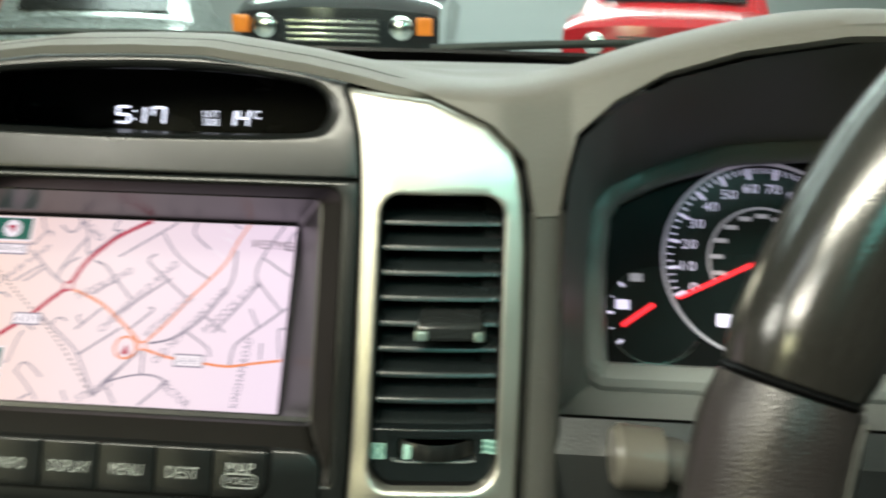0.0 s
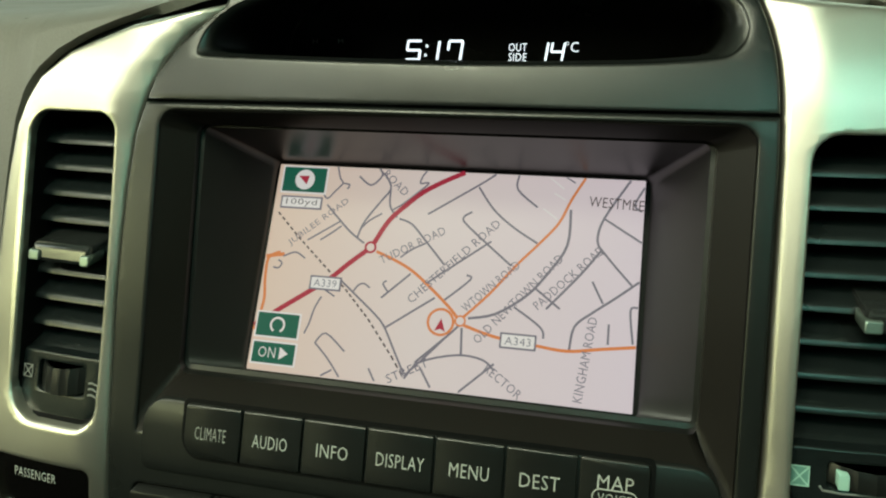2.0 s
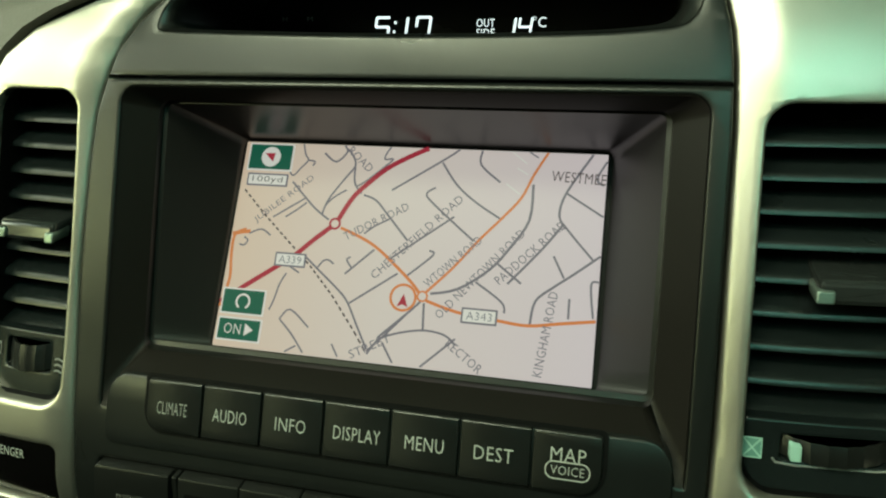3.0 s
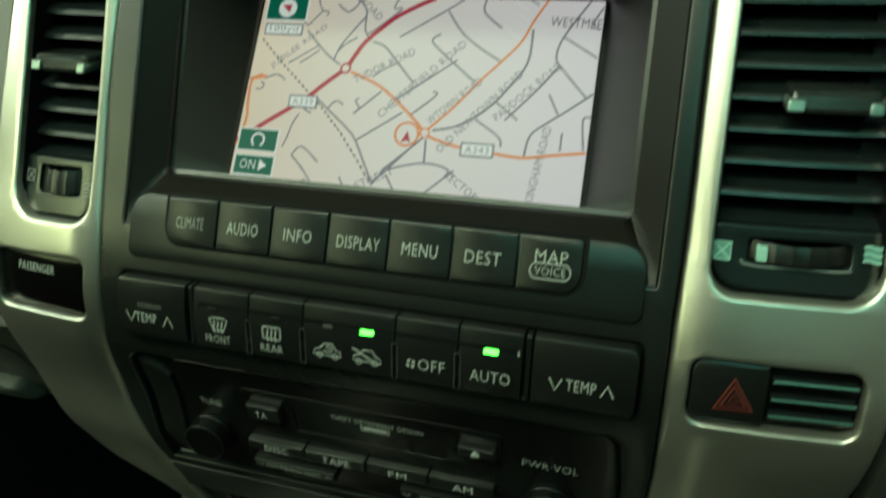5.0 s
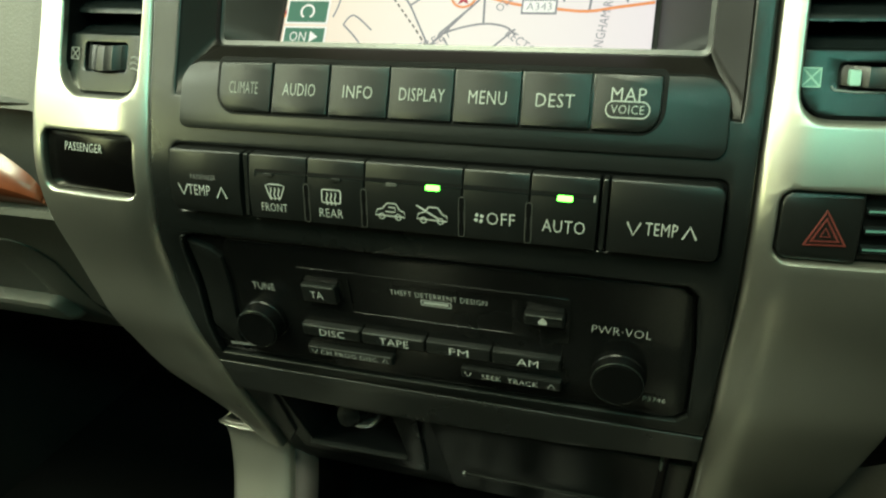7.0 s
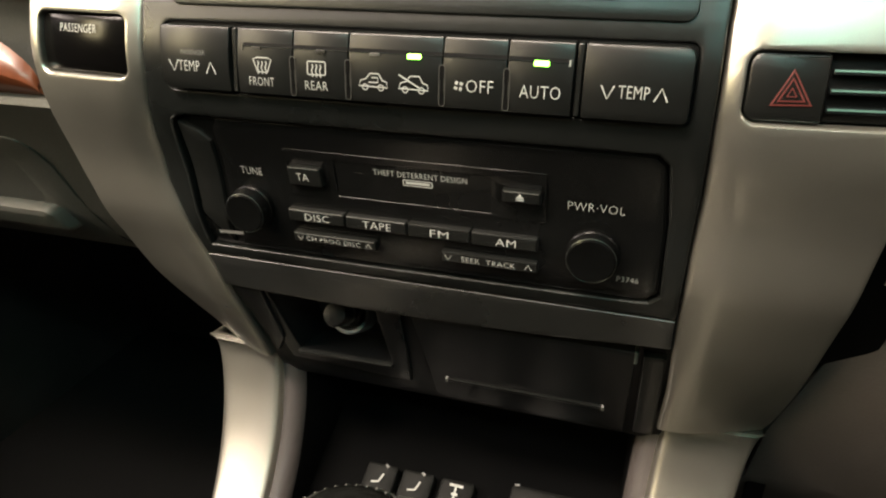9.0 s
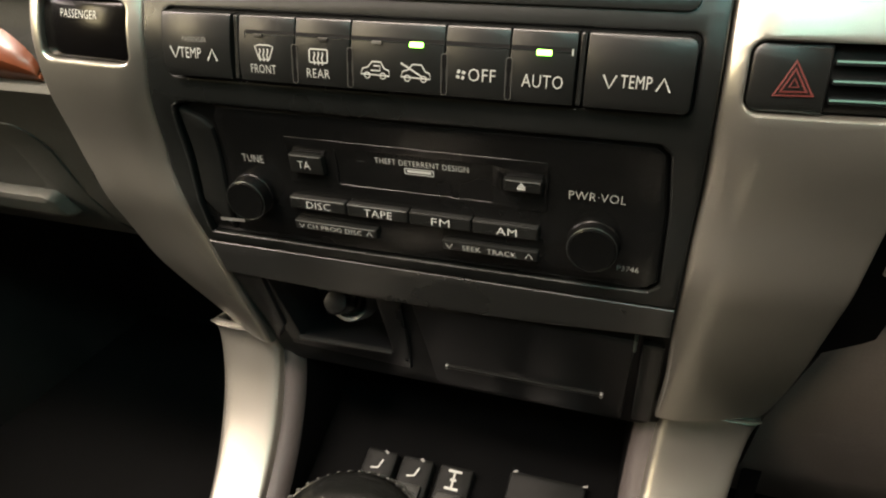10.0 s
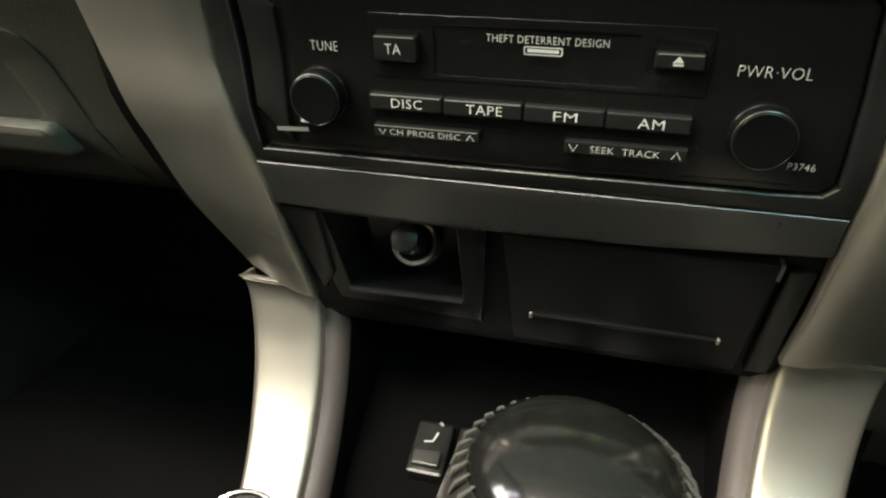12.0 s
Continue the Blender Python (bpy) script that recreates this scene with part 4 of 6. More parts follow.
plate("divider", rrect(-0.0718, -0.0698, 1.0630, 1.0874, 0.0006, 2), -0.006, 0.0020, 0.0004, KEY, clim)
plate("divider", rrect(0.0648, 0.0668, 1.0630, 1.0874, 0.0006, 2), -0.006, 0.0020, 0.0004, KEY, clim)


def chevron(x, z, up, parent):
    s = 1 if up else -1
    line("symbol", [(x - 0.0022, z - 0.0022 * s), (x, z + 0.0022 * s), (x + 0.0022, z - 0.0022 * s)], 0.0006, W, KEYINK, parent)


kl, kr = keys["temp_left"], keys["temp_right"]
words("PASSENGER", -0.0945, -0.0833, 1.0768, 1.0786, DIMINK, kl, W)
words("TEMP", -0.0960, -0.0860, 1.0704, 1.0745, KEYINK, kl, W, bold=-0.004)
chevron(-0.0982, 1.0724, False, kl)
chevron(-0.0808, 1.0720, True, kl)
words("TEMP", 0.0797, 0.0900, 1.0706, 1.0749, KEYINK, kr, W, bold=-0.004)
chevron(0.0760, 1.0724, False, kr)
chevron(0.0938, 1.0724, True, kr)
kf, kre, ka, ko, kau = (keys[n_] for n_ in ("front", "rear", "air", "off", "auto"))
words("FRONT", -0.0634, -0.0523, 1.0664, 1.0698, KEYINK, kf, W)
line("symbol", [(-0.0612, 1.0766), (-0.0594, 1.0772), (-0.0550, 1.0772), (-0.0532, 1.0766), (-0.0550, 1.0718), (-0.0594, 1.0718)], 0.0005, W, KEYINK, kf, closed=True)
words("REAR", -0.0388, -0.0291, 1.0662, 1.0696, KEYINK, kre, W)
line("symbol", rrect(-0.0375, -0.0299, 1.0720, 1.0769, 0.0006, 2), 0.0005, W, KEYINK, kre, closed=True)
for kk, x0 in ((kf, -0.0590), (kre, -0.0354)):
    for q in range(3):
        line("symbol", [(x0 + q * 0.0017 + 0.0003 * math.sin(j * 1.6), 1.0711 + j * 0.0008) for j in range(7)], 0.0005, W + 0.0001, KEYINK, kk)


def car_sign(x, z, parent, cross):
    s = 0.0058
    pts = [(-1, -0.2), (-0.85, 0.15), (-0.5, 0.25), (-0.2, 0.6), (0.4, 0.6), (0.65, 0.2), (0.95, 0.1), (1, -0.25)]
    line("symbol", [(x + a * s, z + c * s) for a, c in pts], 0.0005, W, KEYINK, parent, closed=True)
    for dx in (-0.55, 0.55):
        line("symbol", circle(x + dx * s, z - 0.27 * s, 0.0011, 12), 0.0004, W, KEYINK, parent, closed=True)
    if cross:
        line("symbol", [(x - s, z + 0.65 * s), (x + 0.4 * s, z - 0.1 * s)], 0.0006, W, KEYINK, parent)
    else:
        line("symbol", [(x - 0.3 * s, z + 0.05 * s), (x + 0.35 * s, z + 0.05 * s), (x + 0.35 * s, z + 0.35 * s), (x - 0.1 * s, z + 0.35 * s)], 0.0005, W, KEYINK, parent)


car_sign(-0.0103, 1.0703, ka, False)
car_sign(0.0058, 1.0702, ka, True)
words("OFF", 0.0260, 0.0361, 1.0692, 1.0737, KEYINK, ko, W)
for q in range(4):
    a = q * 90 + 20
    line("symbol", [(0.0232 + 0.0009 * math.cos(radians(a)), 1.0713 + 0.0009 * math.sin(radians(a))), (0.0232 + 0.0018 * math.cos(radians(a + 25)), 1.0713 + 0.0018 * math.sin(radians(a + 25)))], 0.0013, W, KEYINK, ko)
words("AUTO", 0.0456, 0.0602, 1.0686, 1.0731, KEYINK, kau, W)
for xc, kk in ((0.0058, ka), (0.0528, kau)):
    plate("lamp", rrect(xc - 0.0026, xc + 0.0026, 1.0797, 1.0814, 0.0004, 2), 0.0015, W + 0.0004, 0.0002, LEDG, kk, "lit green lamp")
for xc, kk in ((-0.0099, ka), (-0.0320, kre), (-0.0600, kf)):
    plate("lamp", rrect(xc - 0.0020, xc + 0.0020, 1.0800, 1.0811, 0.0003, 2), 0.0015, W + 0.0002, 0.0001, UNLIT if kk == ka else KEY, kk, "unlit lamp")

# ---- radio ----
radio = thing("car_radio", "black cassette car radio with two round knobs and small keys", "car radio")
holed("faceplate", [ccw([(x * 0.995, z + (0.0006 if z < 1.02 else -0.0006)) for x, z in RAD])], -0.020, -0.0030, 0.0006, GLOSS, radio, "matt black faceplate")
inner = [(-0.0905, 0.9835), (0.0940, 0.9838), (0.0985, 0.9846), (0.1020, 0.9885), (0.1012, 1.0200), (0.0985, 1.0455), (0.0950, 1.0486), (-0.0880, 1.0486), (-0.0905, 1.0440)]
holed("front", [ccw(inner)], -0.006, -0.0020, 0.0003, GLOSS, radio, "smooth black front")
wing = [(-0.1075, 1.0465), (-0.1072, 1.0000), (-0.0945, 0.9850), (-0.0935, 1.0380), (-0.0975, 1.0420)]
plate("side_wing", ccw(wing), -0.006, -0.0012, 0.0012, KEY, radio, "sloped black end piece")
RW = -0.0012
holed("tape_frame", [rrect(-0.0585, 0.0560, 1.0150, 1.0375, 0.0008, 2), rrect(-0.0352, 0.0337, 1.0168, 1.0342, 0.0006, 2)[::-1], rrect(-0.0572, -0.0400, 1.0208, 1.0308, 0.0006, 2)[::-1], rrect(0.0382, 0.0545, 1.0238, 1.0300, 0.0004, 2)[::-1]], -0.003, RW - 0.0005, 0.0001, GLOSS, radio, step=0.02)
plate("tape_flap", rrect(-0.0345, 0.0330, 1.0175, 1.0336, 0.0006, 2), -0.010, RW - 0.0016, 0.0004, GLOSS, radio, "glossy cassette flap")
line("flap_edge", [(-0.0340, 1.0182), (0.0325, 1.0176)], 0.0004, RW - 0.0010, SLAT, radio)
plate("flap_window", rrect(-0.0262, -0.0222, 1.0288, 1.0326, 0.0003, 2), -0.003, RW - 0.0008, 0.0002, DIMINK, radio)


def key(x0, x1, z0, z1, text, tx, th, lip=True, w1=0.0012):
    k = plate("key", rrect(x0, x1, z0, z1, 0.0007, 3), -0.004, w1, 0.0008, KEY, radio)
    if text:
        zc = (z0 + z1) / 2
        words(text, tx[0], tx[1], zc - th / 2, zc + th / 2, INK, k, w1 + 0.0006)
    # highlight along the key's top edge, painted as a grey line
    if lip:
        line("edge_glint_line", [(x0 + 0.0008, z1 - 0.0005), (x1 - 0.0008, z1 - 0.0005)], 0.0005, w1 + 0.0001, DIMINK, k)
    return k


key(-0.0565, -0.0407, 1.0212, 1.0303, "TA", (-0.0520, -0.0463), 0.0036)
key(0.0386, 0.0541, 1.0241, 1.0297, "", None, 0)
bm = bmesh.new()
slab(bm, [(0.0444, 1.0256), (0.0476, 1.0256), (0.0476, 1.0261), (0.0444, 1.0261)], 0.001, 0.0018, 0, S)
slab(bm, [(0.0444, 1.0266), (0.0476, 1.0266), (0.0460, 1.0286)], 0.001, 0.0018, 0, S)
part("symbol", bm, INK, radio, smooth=0)
key(-0.0595, -0.0320, 1.0032, 1.0092, "DISC", (-0.0508, -0.0392), 0.0034)
key(-0.0315, -0.0030, 1.0030, 1.0091, "TAPE", (-0.0230, -0.0100), 0.0034)
key(-0.0025, 0.0252, 1.0028, 1.0090, "FM", (0.0079, 0.0160), 0.0034, False)
key(0.0256, 0.0535, 1.0026, 1.0088, "AM", (0.0362, 0.0448), 0.0034, False)
k = key(-0.0586, -0.0182, 0.9925, 0.9975, "CH PROG DISC", (-0.0520, -0.0252), 0.0024)
for x, u in ((-0.0548, False), (-0.0215, True)):
    line("symbol", [(x - 0.0013, 0.9950 + (0.001 if not u else -0.001)), (x, 0.9950 - (0.0012 if not u else -0.0012)), (x + 0.0013, 0.9950 + (0.001 if not u else -0.001))], 0.0004, 0.0018, INK, k)
k = key(0.0122, 0.0540, 0.9922, 0.9975, "SEEK  TRACK", (0.0214, 0.0448), 0.0026, False)
for x, u in ((0.0155, False), (0.0502, True)):
    line("symbol", [(x - 0.0015, 0.9950 + (0.0012 if not u else -0.0012)), (x, 0.9950 - (0.0014 if not u else -0.0014)), (x + 0.0015, 0.9950 + (0.0012 if not u else -0.0012))], 0.0004, 0.0018, INK, k)
words("THEFT DETERRENT DESIGN", -0.0165, 0.0240, 1.0298, 1.0324, INK, radio, RW + 0.0007)
line("outline", rrect(-0.0035, 0.0090, 1.0262, 1.0287, 0.0003, 2), 0.0004, RW + 0.0007, INK, radio, closed=True)
line("bar", [(-0.0025, 1.0275), (0.0080, 1.0275)], 0.0012, RW + 0.0007, INK, radio)
words("TUNE", -0.0816, -0.0710, 1.0231, 1.0266, INK, radio, RW, bold=-0.020)
words("PWR·VOL", 0.0645, 0.0864, 1.0229, 1.0266, INK, radio, RW, bold=-0.020)
words("P3746", 0.0860, 0.0946, 0.9926, 0.9952, INK, radio, RW)


def knob(xc, zc, r, depth):
    c, n = S(xc, zc, RW), face_normal(zc)
    bm = bmesh.new()
    lathe(bm, [(r * 1.06, -0.004), (r * 1.06, 0.002), (r * 1.02, 0.0025), (r, depth - 0.0016), (r * 0.96, depth - 0.0005), (r * 0.88, depth), (r * 0.5, depth - 0.0003)], c, n, 40)
    bmesh.ops.recalc_face_normals(bm, faces=bm.faces)
    kn = part("knob", bm, KNOBM, radio, "round black knob")
    q = n.normalized().to_track_quat("Z", "Y").to_matrix()
    # ring added to give the reflection along the knob's edge
    bm = bmesh.new()
    arc = [c + n.normalized() * (depth - 0.0006) + q @ Vector((r * 0.965 * math.cos(radians(a)), r * 0.965 * math.sin(radians(a)), 0)) for a in range(0, 360, 12)]
    tube(bm, arc, 0.00013, 6, closed=True)
    part("rim", bm, RIMK, kn, "thin metal ring added for the edge reflection")
    return kn


knob(-0.0785, 1.0072, 0.0098, 0.009)
knob(0.0757, 1.0045, 0.0102, 0.007)
# added bead in lighter plastic, in place of light on the recess edge
bm = bmesh.new()
tube(bm, [S(x, z, 0.0) for x, z in ((-0.1062, 1.0494), (-0.1082, 1.0482), (-0.1094, 1.0440), (-0.1100, 1.0390), (-0.1099, 1.0200), (-0.1096, 1.0000), (-0.1088, 0.9850))], 0.00045, 8)
part("recess_edge", bm, LIPM, radio, "bead added for the highlight along the radio recess")
line("rds_mark", [(-0.0890, 0.9958), (-0.0805, 0.9950)], 0.0016, RW + 0.0003, INK, radio)
line("front_edge", [(-0.0900, 0.9850), (0.0, 0.9845), (0.0900, 0.9855)], 0.0004, RW + 0.0001, SLAT, radio)

# ---- lower lip, lighter socket, pocket and ash tray ----
lip = [(lin(IN_L, z) + g, z) for z in (0.9744, 0.9640, 0.9525)] + [(-0.03, 0.9498), (0.05, 0.9520)] + [(lin(IN_R, z) - g, z) for z in (0.9565, 0.9640, 0.9744)]
holed("lower_lip", [ccw(lip)], -0.010, -0.0004, 0.0009, LIPM, dash, "black rounded lower edge of the stack", step=0.007)


def dn(x, z, w=0.0):
    """The lower face of the stack, set back under the lip."""
    return S(x, z, w - 0.010)


MOUTH = [(-0.0925, 0.8945), (-0.0335, 0.8965), (-0.0325, 0.9450), (-0.0945, 0.9460)]
holed("lower_face", [ccw([(-0.118, 0.862), (0.118, 0.862), (0.118, 0.958), (-0.118, 0.958)]), ccw(MOUTH)[::-1]], -0.003, 0.0, 0.0004, FLAPM, dash, "dark plastic under the stack", dn, 0.01)
sock = thing("lighter_socket", "lighter socket with a chrome ring painted grey in a dark recess", "power socket")
bm = bmesh.new()
deep_m = [(-0.0860, -0.010, 0.8960), (-0.0400, -0.010, 0.8970), (-0.0400, -0.030, 0.9440), (-0.0860, -0.030, 0.9440)]
loft(bm, [[dn(x, z, 0.0004) for x, z in MOUTH], [Vector(p) for p in deep_m], [Vector((-0.0630, -0.019, 0.9200))] * 4])
bmesh.ops.remove_doubles(bm, verts=bm.verts, dist=1e-6)
bmesh.ops.recalc_face_normals(bm, faces=bm.faces)
part("recess", bm, SURR, sock, "dark moulded recess", smooth=0)
holed("surround", [ccw([(-0.1085, 0.9500), (-0.1010, 0.8840), (-0.0250, 0.8800), (-0.0190, 0.9460)]), ccw(MOUTH)[::-1]], -0.004, 0.0030, 0.0009, SURR, sock, "black plastic surround", dn, 0.01)
plate("side_cheek", ccw([(-0.1150, 0.9495), (-0.1075, 0.8900), (-0.0985, 0.9050), (-0.0960, 0.9482)]), -0.004, 0.0055, 0.0014, SURR, sock, mapf=dn)
plate("sill", ccw([(-0.0930, 0.8918), (-0.0330, 0.8940), (-0.0330, 0.8964), (-0.0930, 0.8944)]), -0.004, 0.0058, 0.0010, LIPM, sock, "narrow sill", dn)
ax = Vector((0.08, -0.85, 0.50)).normalized()
c = Vector((-0.0600, -0.0200, 0.9160))
# chrome ring, painted pale grey in place of the light it would reflect
bm = bmesh.new()
lathe(bm, [(0.0106, -0.006), (0.0116, 0.014), (0.0110, 0.0156), (0.0094, 0.0150), (0.0088, 0.006), (0.004, 0.000)], c, ax, 32)
bmesh.ops.recalc_face_normals(bm, faces=bm.faces)
part("ring", bm, LIP, sock, "chrome ring painted pale grey for its reflections")
bm = bmesh.new()
lathe(bm, [(0.0066, -0.003), (0.0066, 0.014), (0.0052, 0.0150), (0.0052, 0.0205), (0.0060, 0.0215), (0.0060, 0.0250), (0.0054, 0.0258), (0.0054, 0.0280), (0.0068, 0.0292), (0.0068, 0.0385), (0.0060, 0.0400), (0.003, 0.0404)], c + ax * 0.001, ax, 28)
bmesh.ops.recalc_face_normals(bm, faces=bm.faces)
part("plug", bm, GLOSS, sock, "black lighter plug", smooth=25)
tray = thing("ash_tray", "closed black ash tray flap with a finger slot", "ash tray")
flap = ccw([(-0.0115, 0.9475), (-0.0085, 0.8720), (0.0970, 0.8720), (0.0985, 0.9475)])
plate("flap", flap, -0.004, 0.0060, 0.0015, FLAPM, tray, mapf=dn)
plate("grip", rrect(0.0000, 0.0860, 0.8938, 0.8966, 0.0010, 3), 0.004, 0.0080, 0.0010, KEY, tray, mapf=dn)
for x in (0.0006, 0.0855):
    plate("grip_end", rrect(x - 0.0008, x + 0.0008, 0.8935, 0.8968, 0.0004, 2), 0.005, 0.0084, 0.0003, DIMINK, tray, mapf=dn)
plate("hinge", rrect(0.0974, 0.0990, 0.9390, 0.9480, 0.0006, 3), 0.0, 0.0068, 0.0006, DULLMETAL, tray, "bright hinge pin", dn)
plate("side_panel", ccw([(0.1015, 0.9440), (0.1025, 0.8720), (0.1125, 0.8720), (0.1115, 0.9440)]), -0.004, 0.0045, 0.0010, BLACK, dash, mapf=dn)
line("brand_bar", [(-0.0984, 0.9922), (-0.0852, 0.9930)], 0.0018, 0.0016, DIMINK, dash)
line("slot", [(-0.1330, 0.9330), (-0.1180, 0.9325)], 0.0012, 0.0010, DIMINK, dash)

# ---- console: rails, switch panel, levers ----
con = thing("centre_console", "dark centre console with satin silver side rails", "console")
RAIL = [(-0.0185, 0.8832), (-0.0220, 0.868), (-0.0305, 0.846), (-0.0455, 0.821), (-0.0680, 0.796), (-0.0970, 0.772), (-0.130, 0.750), (-0.18, 0.728), (-0.27, 0.708), (-0.42, 0.698)]
OUTX = (0.1650, 0.1605, 0.1565, 0.1525, 0.1480, 0.1445, 0.143, 0.143, 0.146, 0.150)
INX = (0.1205, 0.1178, 0.1155, 0.1135, 0.1118, 0.1106, 0.110, 0.110, 0.112, 0.115)


def spline(tab, t):
    """A smooth curve through the values of tab, t from 0 to 1."""
    f = t * (len(tab) - 1)
    i = min(len(tab) - 2, int(f))
    u = f - i
    p0, p1, p2, p3 = tab[max(0, i - 1)], tab[i], tab[i + 1], tab[min(len(tab) - 1, i + 2)]
    return 0.5 * (2 * p1 + (p2 - p0) * u + (2 * p0 - 5 * p1 + 4 * p2 - p3) * u * u + (3 * p1 - p0 - 3 * p2 + p3) * u ** 3)


def rail_at(t):
    return spline([q_[0] for q_ in RAIL], t), spline([q_[1] for q_ in RAIL], t)


for sgn in (-1, 1):
    bm = bmesh.new()
    rings, walls, deeps = [], [], []
    for k, t in enumerate([0.0, 0.0006, 0.0016, 0.0032] + [q_ / 70 for q_ in range(1, 71)]):
        y, z = rail_at(t)
        ya, za = rail_at(max(0, t - 0.01))
        yb, zb = rail_at(min(1, t + 0.01))
        d = Vector((0, yb - ya, zb - za)).normalized()
        nrm = Vector((0, d.z, -d.y))
        if nrm.y > 0:
            nrm = -nrm
        a, c2 = sgn * (spline(OUTX, t) + (0.0025 if sgn > 0 else 0)), sgn * spline(INX, t)
        ring = [Vector((a + sgn * 0.001, y, z)) - nrm * 0.012]
        for u in (0, 0.02, 0.05, 0.10, 0.2, 0.35, 0.5, 0.65, 0.8, 0.9, 0.95, 0.98, 1):
            bow = 0.0012 * (1 - (2 * u - 1) ** 2) - 0.002 * (abs(2 * u - 1) ** 16)
            edge = ((-0.0070, -0.0016, -0.0004)[k] if k < 3 else 0.0) + 0.0045 * max(0.0, 1 - t / 0.08) ** 2
            ring.append(Vector((a + (c2 - a) * u, y, z)) + nrm * (bow + edge))
        ring.append(Vector((c2 - sgn * 0.002, y, z)) - nrm * 0.010)
        rings.append(ring)
        walls.append([Vector((c2 - sgn * q_, y, z)) - nrm * h_ for q_, h_ in ((0.0010, 0.006), (0.0050, 0.0065), (0.0085, 0.0085), (0.0115, 0.0125), (0.0120, 0.016))])
        deeps.append([Vector((c2 - sgn * q_, y, z)) - nrm * h_ for q_, h_ in ((0.0110, 0.014), (0.0125, 0.020), (0.0130, 0.090))])
    loft(bm, rings, closed=False)
    thick(bm, 0.002)
    edge_pts = [p + Vector((0, -0.0006, 0.0004)) for p in rings[3][1:-1]]
    rail = part("side_rail", bm, SILVER, con, "satin silver painted rail", smooth=50)
    # bead added so that the rail's upper edge shows a bright line
    bm = bmesh.new()
    tube(bm, edge_pts, 0.0005, 8)
    part("joint_edge", bm, SILVER, rail, "thin bead added to catch light on the upper edge")
    # the rail's shaded inner side, its shade painted as a darker warm grey
    bm = bmesh.new()
    loft(bm, walls, closed=False)
    thick(bm, 0.002, (-sgn, -0.5, 0.3))
    part("inner_band", bm, BAND, con, "inner side of the rail, painted in a shaded grey", smooth=50)
    # lower part of the wall, its deep shade given by the near-black colour
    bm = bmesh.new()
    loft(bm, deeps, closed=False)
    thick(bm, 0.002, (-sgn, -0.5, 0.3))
    part("inner_wall", bm, DEEP, con, "inner wall painted near-black for its shade", smooth=50)
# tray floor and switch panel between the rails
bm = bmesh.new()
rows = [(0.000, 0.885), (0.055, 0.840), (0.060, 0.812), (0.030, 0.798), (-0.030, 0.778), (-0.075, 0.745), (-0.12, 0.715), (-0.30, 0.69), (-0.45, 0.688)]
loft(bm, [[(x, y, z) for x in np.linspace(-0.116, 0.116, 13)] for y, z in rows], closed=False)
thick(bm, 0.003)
part("tray", bm, TRAYM, con, "matt tray painted near-black for its shade")


def sw(x, z, w=0.0):
    """The switch panel, which faces up and back: x across, z from its rear edge forward."""
    d = Vector((0, 0.060, 0.022)).normalized()
    n = Vector((0, -0.022, 0.060)).normalized()
    return Vector((x, -0.039, 0.7760)) + d * z + n * w


for x0, x1, nm in ((-0.0640, -0.0420, "seat"), (-0.0385, -0.0165, "seat"), (-0.0120, 0.0110, "axle")):
    s = thing("rocker_switch", "small black rocker switch with a pale mark", "switch", "console switches")
    bm = bmesh.new()
    slab(bm, rrect(x0, x1, 0.0, 0.034, 0.002, 3), -0.004, 0.006, 0.002, sw)
    part("rocker", bm, KEY, s)
    # paddle colour is lightened to stand in for light on its top
    bm = bmesh.new()
    slab(bm, rrect(x0 + 0.003, x1 - 0.003, 0.004, 0.014, 0.001, 2), 0.004, 0.010, 0.0015, sw)
    part("paddle", bm, PADM, s, "satin paddle, painted lighter for the light on it")
    xm = (x0 + x1) / 2
    if nm == "seat":
        line("symbol", [(xm + 0.003, 0.026), (xm + 0.001, 0.020), (xm - 0.004, 0.019)], 0.0013, 0.0078, KEYINK, s, sw)
        line("symbol", [(xm + 0.003, 0.031), (xm + 0.004, 0.0325)], 0.003, 0.0078, DIMINK, s, sw)
    else:
        for zz in (0.017, 0.029):
            line("symbol", [(xm - 0.0045, zz), (xm + 0.0045, zz)], 0.0018, 0.0078, KEYINK, s, sw)
        line("symbol", [(xm, 0.017), (xm, 0.029)], 0.0014, 0.0078, KEYINK, s, sw)
        line("symbol", [(xm - 0.002, 0.023), (xm + 0.002, 0.023)], 0.0018, 0.0078, KEYINK, s, sw)
s = thing("blank_switch_panel", "black switch cover with a white label", "switch")
bm = bmesh.new()
slab(bm, rrect(0.0340, 0.0830, -0.004, 0.040, 0.003, 3), -0.004, 0.006, 0.002, sw)
part("cover", bm, KEY, s)
line("label_bar", [(0.0440, 0.002), (0.0640, 0.002)], 0.004, 0.0066, INK, s, sw)
# glints on the cover's corners, painted as short grey lines
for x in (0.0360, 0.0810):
    line("edge_glint_line", [(x, 0.0385), (x + 0.003, 0.0395)], 0.0014, 0.0066, DIMINK, s, sw)

# gear lever with stitched leather
gear = thing("gear_lever", "black leather gear lever with pale stitching and a glossy top", "gear lever")
KC = Vector((0.0298, -0.2223, 0.9412))
KA = Vector((-0.02, 0.02, 1.0)).normalized()
SQ = 1.07
prof = [(0.012, -0.060), (0.0150, -0.048), (0.0195, -0.032), (0.0250, -0.014), (0.0281, 0.0), (0.0279, 0.0115), (0.0267, 0.0190), (0.0247, 0.0265), (0.0221, 0.0325), (0.0178, 0.0380), (0.0095, 0.0420)]
bm = bmesh.new()
lathe(bm, prof, KC, KA, 48, (1.0, SQ))
